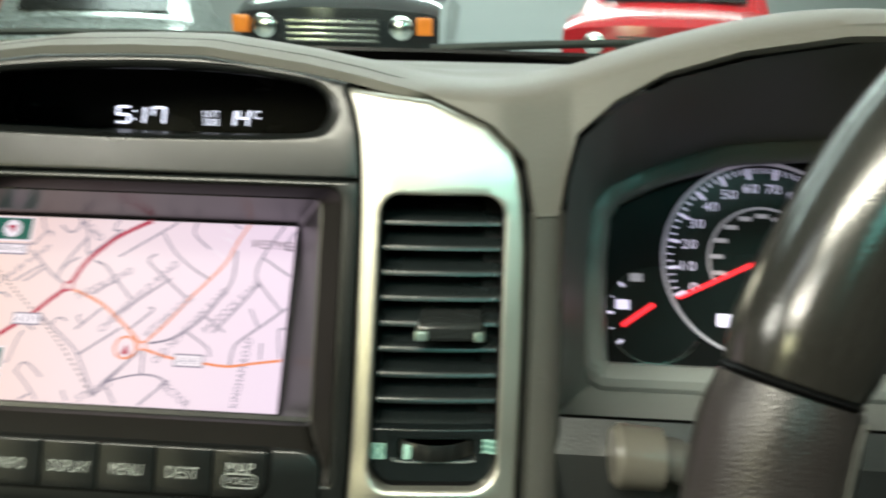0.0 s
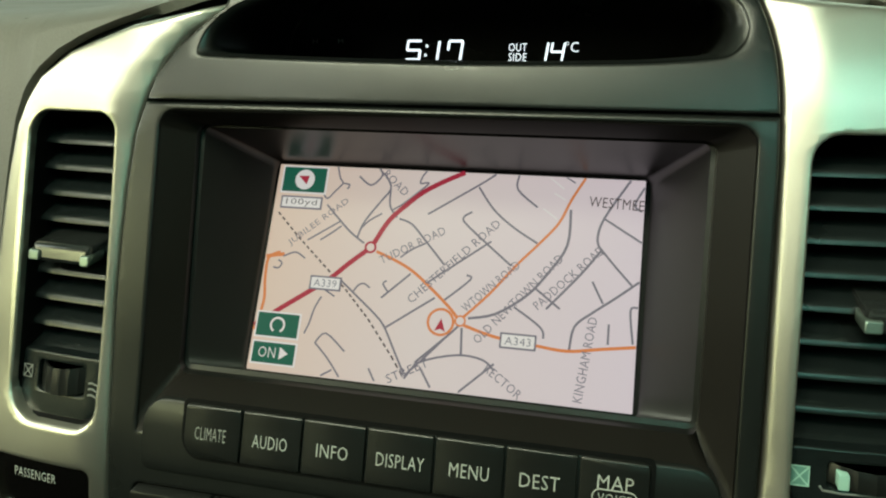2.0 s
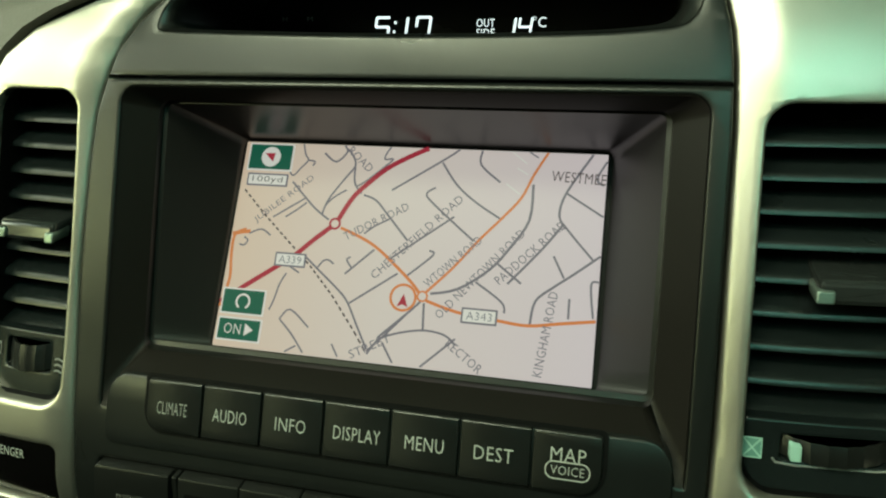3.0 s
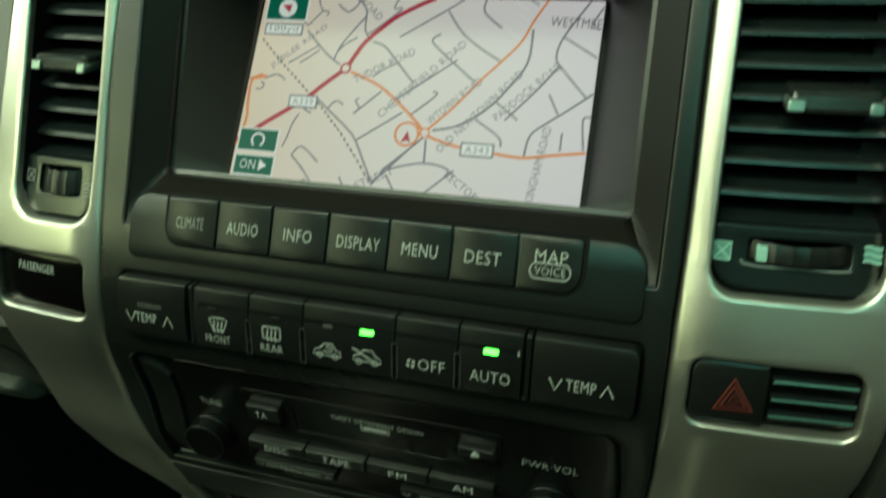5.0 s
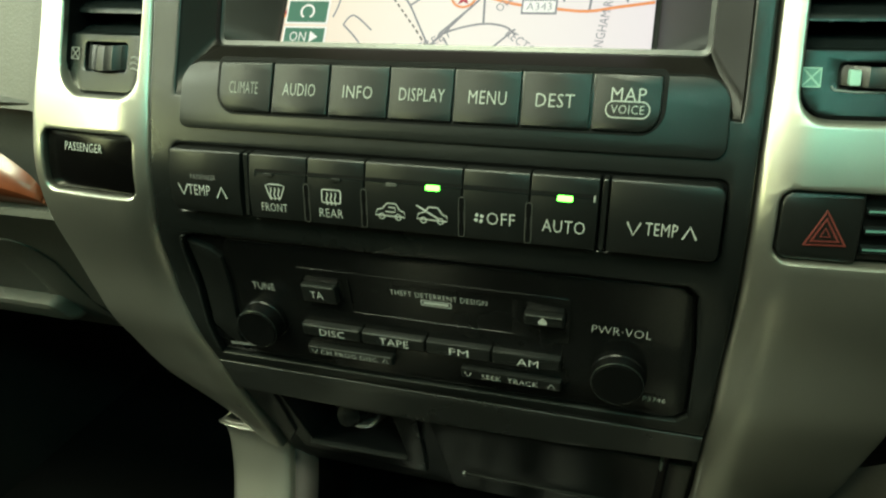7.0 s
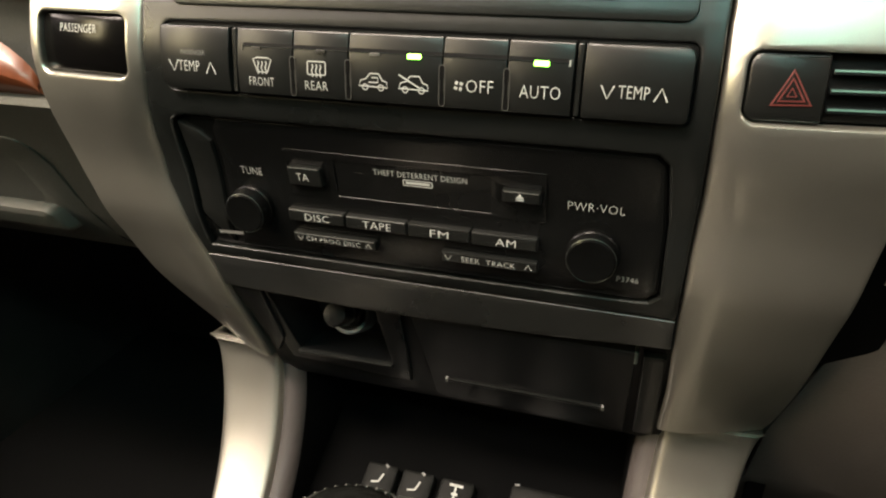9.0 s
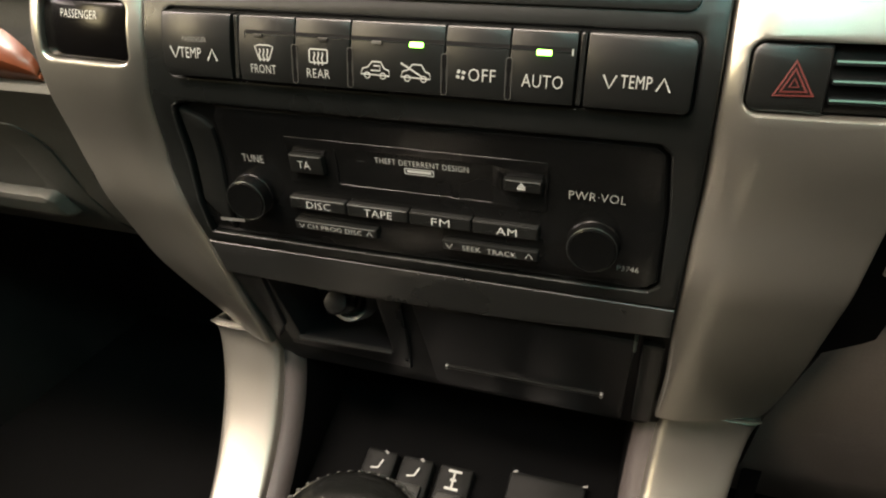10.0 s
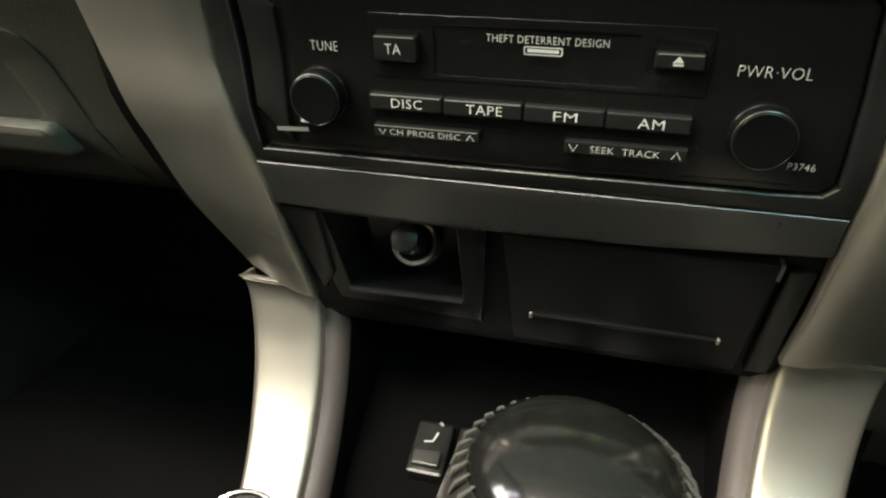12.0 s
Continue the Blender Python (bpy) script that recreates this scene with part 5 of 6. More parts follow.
bmesh.ops.recalc_face_normals(bm, faces=bm.faces)
part("knob", bm, SMOOTHLEATHER, gear, "black leather knob", smooth=60)
bm = bmesh.new()
lathe(bm, [(0.0194, 0.0366), (0.0188, 0.0384), (0.0166, 0.0406), (0.0140, 0.0426), (0.0080, 0.0446), (0.001, 0.0453)], KC, KA, 48, (1.0, SQ))
bmesh.ops.recalc_face_normals(bm, faces=bm.faces)
part("cap", bm, CAPM, gear, "smooth glossy black top panel", smooth=60)
q = KA.to_track_quat("Z", "Y").to_matrix()
for i in range(40):
    a = 2 * math.pi * i / 40
    bm = bmesh.new()
    r0, h0, r1, h1 = 0.0227, 0.0322, 0.0192, 0.0382
    p0 = KC + q @ Vector((r0 * math.cos(a), SQ * r0 * math.sin(a), h0))
    p1 = KC + q @ Vector((r1 * math.cos(a + 0.08), SQ * r1 * math.sin(a + 0.08), h1))
    tube(bm, [p0, (p0 + p1) / 2 + q @ Vector((0.0006 * math.cos(a), 0.0006 * math.sin(a), 0.0003)), p1], [0.0003, 0.0005, 0.0003], 6)
    part("stitch", bm, THREAD, gear)
bm = bmesh.new()
tube(bm, [KC - KA * 0.055, KC - KA * 0.12 + Vector((0, 0.01, 0)), KC - KA * 0.22 + Vector((0, 0.02, 0))], [0.0085, 0.0075, 0.0075], 16)
part("shaft", bm, CHROME, gear, "metal shaft")
bm = bmesh.new()
lathe(bm, [(0.045, -0.008), (0.043, 0.0), (0.030, 0.030), (0.018, 0.062), (0.010, 0.085)], KC - KA * 0.225 + Vector((0, 0.02, 0)), (0, -0.1, 1), 28)
part("gaiter", bm, LEATHER, gear, "leather gaiter")
tl = thing("transfer_lever", "short black transfer lever with a chrome ring", "gear lever")
TC = Vector((-0.079, -0.173, 0.8695))
TA_ = Vector((0.0, -0.42, 0.9)).normalized()
bm = bmesh.new()
lathe(bm, [(0.009, -0.030), (0.0125, -0.015), (0.0160, 0.0), (0.0162, 0.006), (0.0150, 0.010), (0.006, 0.0105)], TC, TA_, 32)
bmesh.ops.recalc_face_normals(bm, faces=bm.faces)
part("knob", bm, GLOSS, tl)
q = TA_.to_track_quat("Z", "Y").to_matrix()
bm = bmesh.new()
tube(bm, [TC + TA_ * 0.0098 + q @ Vector((0.0146 * math.cos(a), 0.0146 * math.sin(a), 0)) for a in np.linspace(0, 2 * math.pi, 33)[:-1]], 0.0013, 8, closed=True)
part("ring", bm, CHROME, tl, "chrome ring")
bm = bmesh.new()
for a, c in (((-0.004, -0.005), (0.004, 0.006)), ((-0.006, 0.004), (0.0, 0.004))):
    stroke(bm, [a, c], 0.0016, 0, lambda x, z, w: TC + TA_ * 0.0109 + q @ Vector((x, z, 0)))
part("symbol", bm, INK, tl)
bm = bmesh.new()
tube(bm, [TC - TA_ * 0.025, TC - TA_ * 0.2], 0.006, 14)
part("shaft", bm, CHROME, tl, "metal shaft")

# ---- dash pad, passenger side, driver's binnacle ----
CREST = [(-0.80, 1.247), (-0.40, 1.249), (-0.20, 1.2505), (-0.15, 1.2550), (-0.1, 1.263), (-0.05, 1.2705), (0.0, 1.2735), (0.05, 1.2720), (0.1, 1.2660), (0.15, 1.2580), (0.19, 1.2600), (0.2235, 1.2720), (0.26, 1.2815), (0.30, 1.2900), (0.345, 1.2935), (0.39, 1.2900), (0.43, 1.2815), (0.47, 1.2720), (0.51, 1.2550), (0.60, 1.2400), (0.80, 1.2350)]
HOOD = [(0.1985, 1.2230), (0.203, 1.2400), (0.219, 1.2533), (0.241, 1.2646), (0.275, 1.2740), (0.323, 1.2810), (0.345, 1.2815), (0.367, 1.2810), (0.415, 1.2740), (0.449, 1.2646), (0.471, 1.2533), (0.487, 1.2400), (0.4915, 1.2230)]


def pad_y(x, z):
    return face_y(min(1.285, z)) + 0.004 + 0.010 * min(1, max(0, (abs(x) - 0.17) / 0.03))


bm = bmesh.new()
xs = sorted(set([round(v, 4) for v in np.linspace(-0.80, -0.19, 16)] + [round(v, 4) for v in np.linspace(-0.188, 0.196, 80)] + [round(v, 4) for v in np.linspace(-0.1822, -0.1500, 28)] + [p[0] for p in HOOD] + [round(v, 4) for v in np.linspace(0.20, 0.49, 40)] + [round(v, 4) for v in np.linspace(0.495, 0.80, 9)]))
rings = []
for x in xs:
    zc = sum(lin(CREST, min(0.8, max(-0.8, x + d_))) for d_ in (-0.018, -0.012, -0.006, 0.0, 0.006, 0.012, 0.018)) / 7
    far = 1.2495 - 0.0060 * min(1.0, max(0.0, (x + 0.08) / 0.12))
    if -0.1815 < x < 0.186:
        z0 = lin(GAPZ, x) + 0.0015
    elif 0.1985 <= x <= 0.4915:
        z0 = lin(HOOD, x)
    elif x <= -0.1815:
        z0 = 1.095
    elif x < 0.1985:
        z0 = 1.2080
    else:
        z0 = 1.10
    top_z = max(zc, z0 + 0.004)
    ring = []
    for k in range(7):
        z = z0 + (top_z - 0.006 - z0) * k / 6 if top_z - 0.006 > z0 else z0
        ring.append(Vector((x, pad_y(x, z), z)))
    ys = ring[-1].y
    for dy, f in ((0.006, 0.55), (0.016, 0.92), (0.032, 1.0)):
        ring.append(Vector((x, ys + dy, top_z - 0.006 + 0.006 * f)))
    for y, f in ((0.11, 0.62), (0.16, 0.28), (0.22, 0.08), (0.295, 0.0)):
        ring.append(Vector((x, y, far + (top_z - far) * f)))
    ring += [Vector((x, 0.310, far - 0.0025)), Vector((x, 0.318, far - 0.004 - 0.3 * (far - 1.226))), Vector((x, 0.43, 1.2260 - 0.0045))]
    rings.append(ring)
loft(bm, rings, closed=False)
thick(bm, 0.004)
part("dash_pad", bm, PAD, dash, "soft grey grained top pad", smooth=40)
# filler between the stack and the binnacle, the pad's shade in its darker colour
bm = bmesh.new()
loft(bm, [[Vector((x, pad_y(x, z) + dy, z)) for z in np.linspace(1.000, 1.2085, 24)] for x, dy in ((0.1835, 0.006), (0.1865, 0.001), (0.192, 0.0005), (0.1975, 0.0015), (0.2000, 0.006))], closed=False)
thick(bm, 0.003)
part("side_filler", bm, LOWER, dash, "side of the pad by the binnacle, darkened for its shade", smooth=50)
# the gap behind the stack, filled with near-black sheets for its shadow
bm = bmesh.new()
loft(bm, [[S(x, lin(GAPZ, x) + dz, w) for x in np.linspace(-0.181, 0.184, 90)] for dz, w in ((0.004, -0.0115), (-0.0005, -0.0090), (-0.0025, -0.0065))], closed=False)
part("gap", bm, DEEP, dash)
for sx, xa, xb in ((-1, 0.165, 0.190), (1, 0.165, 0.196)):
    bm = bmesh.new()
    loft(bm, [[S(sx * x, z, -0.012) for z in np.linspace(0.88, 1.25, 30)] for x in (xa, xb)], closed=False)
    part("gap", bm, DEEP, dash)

# passenger side: wood strip, lower panel, glove box
wood = thing("wood_trim", "glossy red-brown wood strip on the passenger dashboard", "trim")
bm = bmesh.new()
rings = []
for x in (-0.1900, -0.1906, -0.1925, -0.196, -0.203, -0.214, -0.24, -0.30, -0.45, -0.60, -0.80):
    end = min(1.0, (-0.1900 - x) / 0.026)
    zt, zb = 1.0560 + 0.022 * math.sqrt(end), 1.0495
    rings.append([Vector((x, face_y(z) + 0.014 - 0.010 * math.sin(math.pi * k / 6) * (0.3 + 0.7 * math.sqrt(end)), z)) for k, z in ((k, zb + (zt - zb) * k / 6) for k in range(7))])
loft(bm, rings, closed=False)
thick(bm, 0.004)
part("strip", bm, WOOD, wood, "varnished wood")
bm = bmesh.new()
LOWP = [(1.098, 0.016), (1.085, 0.024), (1.051, 0.024), (1.0485, 0.010), (1.045, 0.009), (1.030, 0.022), (1.00, 0.046), (0.965, 0.064), (0.94, 0.082), (0.92, 0.104), (0.895, 0.150), (0.875, 0.215), (0.862, 0.30)]
rings = []
for x in np.linspace(-0.1795, -0.80, 24):
    rings.append([Vector((x, face_y(1.05) + oy, z)) for z, oy in LOWP])
loft(bm, rings, closed=False)
thick(bm, 0.004)
part("lower_panel", bm, LOWER, dash, "grey grained lower dashboard", smooth=40)
glove = thing("glove_box", "grey glove box lid with a recessed pull handle", "glove box")


def gl(x, z, w=0.0):
    return Vector((x, face_y(1.05) + float(np.interp(z, [p[0] for p in LOWP[::-1]], [p[1] for p in LOWP[::-1]])) - w, z))


holed("lid", [rrect(-0.78, -0.2330, 0.915, 1.0200, 0.010), rrect(-0.50, -0.2600, 0.9665, 1.0060, 0.009)[::-1]], -0.002, 0.0012, 0.0010, LOWER, glove, mapf=gl, step=0.02)
plate("handle_recess", rrect(-0.50, -0.2590, 0.9600, 1.0060, 0.008), -0.018, -0.0125, 0.0, LOWER, glove, mapf=gl)
# paler than the lid: the light on this ledge is in its colour
plate("handle", rrect(-0.49, -0.2535, 0.9440, 0.9665, 0.006), -0.004, 0.0125, 0.0060, PAD, glove, mapf=gl)
# driver's side below the binnacle: dark upper panel, bolster colour lifted for missing light
KNEE_X = [(0.73, 0.170), (0.885, 0.170), (0.917, 0.1745), (0.957, 0.1811), (0.9945, 0.1848), (1.017, 0.1850), (1.125, 0.1830)]
KNEE_UP = ((-0.050, 1.125), (-0.062, 1.115), (-0.064, 1.08), (-0.060, 1.045), (-0.054, 1.020), (-0.050, 1.017))
KNEE_LOW = ((-0.048, 1.016), (-0.058, 1.012), (-0.060, 0.995), (-0.048, 0.96), (-0.032, 0.92), (-0.012, 0.88), (0.010, 0.83), (0.05, 0.77), (0.12, 0.73))
for nm_, prof_, mat_, lab_ in (("knee_panel", KNEE_UP, KNEE, "dark grey knee panel"), ("knee_bolster", KNEE_LOW, BOLSTER, "warm grey knee bolster, lightened for missing light")):
    bm = bmesh.new()
    rings = []
    for u in np.linspace(0, 1, 20):
        rings.append([Vector((0.80 * u + (1 - u) * lin(KNEE_X, z), y, z)) for y, z in prof_])
    loft(bm, rings, closed=False)
    thick(bm, 0.004)
    part(nm_, bm, mat_, dash, lab_, smooth=40)

# added near-black sheet that stands in for the shade behind the bolster
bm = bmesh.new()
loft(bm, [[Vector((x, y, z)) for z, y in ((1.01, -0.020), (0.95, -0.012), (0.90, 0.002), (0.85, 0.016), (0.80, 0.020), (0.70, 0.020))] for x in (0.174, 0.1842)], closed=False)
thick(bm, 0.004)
part("kick_panel", bm, DEEP, dash, "near-black sheet added to darken the space beside the console")

# ---- instrument cluster ----
clus = thing("instrument_cluster", "dark instrument cluster with a lit speedometer and red needles", "instrument cluster")
GN = Vector((0, -math.cos(radians(25)), math.sin(radians(25))))
GU = Vector((0, math.sin(radians(25)), math.cos(radians(25))))


def gd(x, z, w=0.0):
    """The dial plane: x across, z along it from the speedometer's hub."""
    return Vector((0.3205 + x, 0.0652, 1.1590)) + GU * z + GN * w


def opening(t):
    """Front edge of the binnacle, t from 0 to 1 round it."""
    pts = [(0.205, 0.0020, 1.0930), (0.199, -0.020, 1.110), (0.1975, -0.042, 1.150), (0.1975, -0.036, 1.200), (0.1985, -0.030, 1.2230), (0.203, -0.022, 1.2400), (0.219, -0.0150, 1.2533), (0.241, -0.010, 1.2640), (0.275, -0.006, 1.2730), (0.323, -0.002, 1.2800), (0.367, -0.002, 1.2800), (0.415, -0.006, 1.2730), (0.449, -0.010, 1.2640), (0.471, -0.015, 1.2533), (0.487, -0.022, 1.2400), (0.4915, -0.030, 1.2230), (0.4925, -0.036, 1.200), (0.4925, -0.042, 1.150), (0.491, -0.020, 1.110), (0.485, 0.0020, 1.0930)]
    f = t * (len(pts) - 1)
    i = min(len(pts) - 2, int(f))
    return Vector(pts[i]).lerp(Vector(pts[i + 1]), f - i)


def cluster_edge(t):
    pts = [(-0.088, -0.069), (-0.0935, -0.062), (-0.0955, -0.03), (-0.0955, 0.0), (-0.0935, 0.022), (-0.086, 0.034), (-0.062, 0.046), (-0.022, 0.060), (0.03, 0.064), (0.082, 0.060), (0.118, 0.046), (0.136, 0.034), (0.142, 0.022), (0.1445, 0.0), (0.1445, -0.03), (0.142, -0.062), (0.137, -0.069)]
    f = t * (len(pts) - 1)
    i = min(len(pts) - 2, int(f))
    p = Vector(pts[i]).lerp(Vector(pts[i + 1]), f - i)
    return gd(p.x, p.y, 0.002)


bm = bmesh.new()
ts = np.linspace(0, 1, 61)
loft(bm, [[opening(t) for t in ts], [opening(t).lerp(cluster_edge(t), 0.06) + Vector((0, 0, -0.001)) for t in ts], [opening(t).lerp(cluster_edge(t), 0.82) for t in ts], [cluster_edge(t) for t in ts]])
bmesh.ops.recalc_face_normals(bm, faces=bm.faces)
part("shroud", bm, FUNNEL, clus, "dark plastic funnel", smooth=50)
bm = bmesh.new()
tube(bm, [cluster_edge(t) + GN * 0.004 for t in ts], 0.0088, 12, closed=True)
part("bezel", bm, LIP, clus, "grey satin lip")
plate("dial_plate", rrect(-0.105, 0.155, -0.080, 0.075, 0.01), -0.003, 0.0, 0, DEEP, clus, mapf=gd)


def dial(cx, cz, r, n, a0, a1, major, parent, ink, w=0.0008):
    for i in range(n):
        a = radians(a0 + (a1 - a0) * i / (n - 1))
        l = r * (0.12 if i % major == 0 else 0.06)
        line("tick", [(cx + (r - l) * math.cos(a), cz + (r - l) * math.sin(a)), (cx + r * math.cos(a), cz + r * math.sin(a))], 0.0016 if i % major == 0 else 0.0007, w, ink, parent, gd)


speedo = plate("speedometer", circle(0, 0, 0.0545, 48), -0.001, 0.0004, 0, GLOSS, clus, "round black speedometer dial", gd)
bm = bmesh.new()
tube(bm, [gd(*p, 0.0012) for p in circle(0, 0, 0.0545, 64)], 0.0010, 6, closed=True)
part("ring", bm, DIALDIM, speedo)
dial(0, 0, 0.0520, 53, 205, -25, 4, speedo, DIALINK)
for i, t in enumerate(("0", "10", "20", "30", "40", "50", "60", "70", "80", "90", "100", "110", "120", "130")):
    a = radians(205 - 230 * i / 13)
    x, z = 0.0405 * math.cos(a), 0.0405 * math.sin(a)
    hw = 0.0017 * len(t) + 0.0006
    words(t, x - hw, x + hw, z - 0.0026, z + 0.0026, DIALINK, speedo, 0.0010, gd)
line("inner_ring", circle(0, 0, 0.0290, 48, -25, 205), 0.0014, 0.0009, DIALDIM, speedo, gd)
for i in range(11):
    a = radians(200 - 220 * i / 10)
    line("tick", [(0.0245 * math.cos(a) - 0.0035, 0.0245 * math.sin(a)), (0.0245 * math.cos(a) + 0.0035, 0.0245 * math.sin(a))], 0.0024, 0.0009, DIALDIM, speedo, gd)
line("needle", [(0.002, 0.001), (-0.0465, -0.0235)], 0.0019, 0.0040, NEEDLE, speedo, gd)
plate("odometer", rrect(-0.0240, 0.0260, -0.0385, -0.0312, 0.0006, 2), 0.0, 0.0012, 0, DIALINK, speedo, "lit odometer strip", gd)
fuel = plate("fuel_gauge", circle(-0.058, -0.0330, 0.0270, 40), -0.001, 0.0002, 0, GLOSS, clus, "small round black fuel dial", gd)
bm = bmesh.new()
tube(bm, [gd(*p, 0.0008) for p in circle(-0.058, -0.0330, 0.0275, 30, 215, 330)], 0.0006, 6)
part("ring", bm, CHROME, fuel, "bright ring")
dial(-0.058, -0.0330, 0.0265, 5, 220, 140, 2, fuel, DIALINK, 0.0008)
line("needle", [(-0.0595, -0.0275), (-0.0765, -0.0400)], 0.0024, 0.0030, NEEDLE, fuel, gd)
plate("pump_mark", rrect(-0.0800, -0.0725, -0.0310, -0.0255, 0.0006, 2), 0, 0.0009, 0, DIALINK, fuel, mapf=gd)
plate("letter_mark", rrect(-0.0725, -0.0655, -0.0150, -0.0105, 0.0006, 2), 0, 0.0009, 0, DIALDIM, fuel, mapf=gd)

# ---- steering column, stalk and wheel ----
col = thing("steering_column", "dark grey steering column cover with an indicator stalk", "steering column")
bm = bmesh.new()
rings = []
for y, s in ((-0.030, 1.0), (-0.080, 1.0), (-0.130, 0.92), (-0.150, 0.82)):
    rings.append([Vector((0.345 + 0.075 * s * math.cos(a), y, 1.030 + (-0.22 * (y + 0.03)) * 0.0 + 0.060 * s * math.sin(a))) for a in np.linspace(0, 2 * math.pi, 29)[:-1]])
vs = loft(bm, rings)
bm.faces.new(vs[-1])
bmesh.ops.recalc_face_normals(bm, faces=bm.faces)
part("shroud", bm, KNEE, col)
bm = bmesh.new()
tube(bm, [(0.320, -0.060, 1.070), (0.290, -0.066, 1.094), (0.262, -0.070, 1.114), (0.243, -0.070, 1.121), (0.236, -0.070, 1.121)], [0.007, 0.007, 0.0075, 0.009, 0.009], 16)
stalk = part("stalk", bm, LOWER, col, "grey plastic stalk")
bm = bmesh.new()
tube(bm, [(0.2400, -0.070, 1.121), (0.2385, -0.070, 1.121), (0.2220, -0.070, 1.1215), (0.2195, -0.070, 1.1215), (0.2190, -0.070, 1.1215)], [0.0060, 0.0125, 0.0130, 0.0110, 0.004], 20)
part("stalk_end", bm, mat("pale_stalk_plastic", (0.10, 0.095, 0.08), 0.30, 0, 0.1, 900, 0.08), stalk, "pale grey end")
wheel = thing("steering_wheel", "black leather steering wheel with grey spokes", "steering wheel")
WC = Vector((0.4235, -0.168, 1.156))
WA = Vector((0, -math.cos(radians(20)), math.sin(radians(20))))
WU = Vector((0, math.sin(radians(20)), math.cos(radians(20))))
WX = Vector((1, 0, 0))
RIMM = mat("steering_wheel_leather", (0.017, 0.016, 0.014), 0.28, 0, 0.08, 900, 0.25, wear=0.25)
RIMM.node_tree.nodes["Principled BSDF"].inputs["Specular IOR Level"].default_value = 0.75
GRIPM = mat("steering_wheel_grip_leather", (0.020, 0.017, 0.0165), 0.36, 0, 0.35, 1300, 0.35, wear=0.3)


def rim_point(deg, r=0.188):
    return WC + WX * r * math.cos(radians(deg)) + WU * r * math.sin(radians(deg))


def rim_arc(name, a0, a1, r, material, label, n=60):
    """A stretch of the rim, slightly flattened, with rounded ends."""
    bm = bmesh.new()
    rings = []
    for k in range(n + 1):
        t = k / n
        deg = a0 + (a1 - a0) * t
        rad = WX * math.cos(radians(deg)) + WU * math.sin(radians(deg))
        e = r * (1 - 0.10 * max(0.0, 1 - min(t, 1 - t) * n / 1.5))
        rings.append([rim_point(deg) + rad * e * math.cos(q) + WA * e * 0.94 * math.sin(q) for q in np.linspace(0, 2 * math.pi, 25)[:-1]])
    vs = loft(bm, rings)
    bm.faces.new(vs[0][::-1])
    bm.faces.new(vs[-1])
    bmesh.ops.recalc_face_normals(bm, faces=bm.faces)
    return part(name, bm, material, wheel, label, smooth=60)


rim_arc("upper_rim", 16, 163.9, 0.0187, RIMM, "smooth black leather upper rim", 90)
for a0_, a1_ in ((164.7, 222), (-42, 15.3)):
    grip = rim_arc("grip", a0_, a1_, 0.0192, GRIPM, "worn grained leather grip", 30)
    bm = bmesh.new()
    tube(bm, [rim_point(d_, 0.188 - 0.0125) + WA * 0.0136 for d_ in np.linspace(a0_ + 0.5, a1_ - 0.5, 30)], 0.0006, 6)
    part("seam", bm, THREAD, grip, "stitched seam")
rim_arc("lower_rim", 222.8, 317.2, 0.0187, RIMM, "smooth black leather lower rim", 50)
for d_ in (164.3, 15.65, 222.4, -42.4):
    rim_arc("joint", d_ - 0.4, d_ + 0.4, 0.0178, DEEP, "", 2)
bm = bmesh.new()
lathe(bm, [(0.070, -0.03), (0.078, -0.01), (0.072, 0.012), (0.045, 0.026), (0.01, 0.030)], WC - WA * 0.02, WA, 36)
bmesh.ops.recalc_face_normals(bm, faces=bm.faces)
part("hub", bm, BLACK, wheel, "padded black hub")
for a in (200, -20, 250, 290):
    d = WX * math.cos(radians(a)) + WU * math.sin(radians(a))
    bm = bmesh.new()
    tube(bm, [WC + d * 0.06, WC + d * 0.12 - WA * 0.008, WC + d * 0.182], [0.020, 0.014, 0.014], 12)
    part("spoke", bm, LOWER, wheel, "grey spoke")

# ---- cabin shell ----
SHELL = mat("grey_headliner_cloth", (0.38, 0.38, 0.35), 0.9, 0, 0.3, 700, 0.06)
TRIM = mat("dark_door_trim", (0.012, 0.012, 0.0115), 0.7, 0, 0.3, 700, 0.1)
BODY = mat("dark_car_paint", (0.03, 0.03, 0.035), 0.25, 0, 0, 500, 0.05, coat=0.5)
def roof_z(x):
    return 1.70 + 0.06 * (1 - (x / 0.74) ** 2)


# unseen roof; its opening is made up to let overhead light in
roof = bmesh.new()
rx, ry = np.linspace(-0.66, 0.66, 13), (-0.18, -0.200, -0.50, -0.75, -1.00, -1.4, -2.4)
grid = [[roof.verts.new((x, y, roof_z(x))) for x in rx] for y in ry]
for j_ in range(len(ry) - 1):
    for i_ in range(len(rx) - 1):
        if not (1 <= j_ <= 3 and 1 <= i_ <= 10):
            roof.faces.new((grid[j_][i_], grid[j_][i_ + 1], grid[j_ + 1][i_ + 1], grid[j_ + 1][i_]))
thick(roof, 0.03, (0, 0, -1))
tagged(part("ceiling", roof, SHELL), "pale grey cloth headliner with an opening added for light", "headliner", kind="structure")


def wall(name, label, pieces, material=TRIM):
    bm = bmesh.new()
    for p in pieces:
        box(bm, *p)
    ob = part(name, bm, material, smooth=0)
    return tagged(ob, label, "car side", kind="structure")


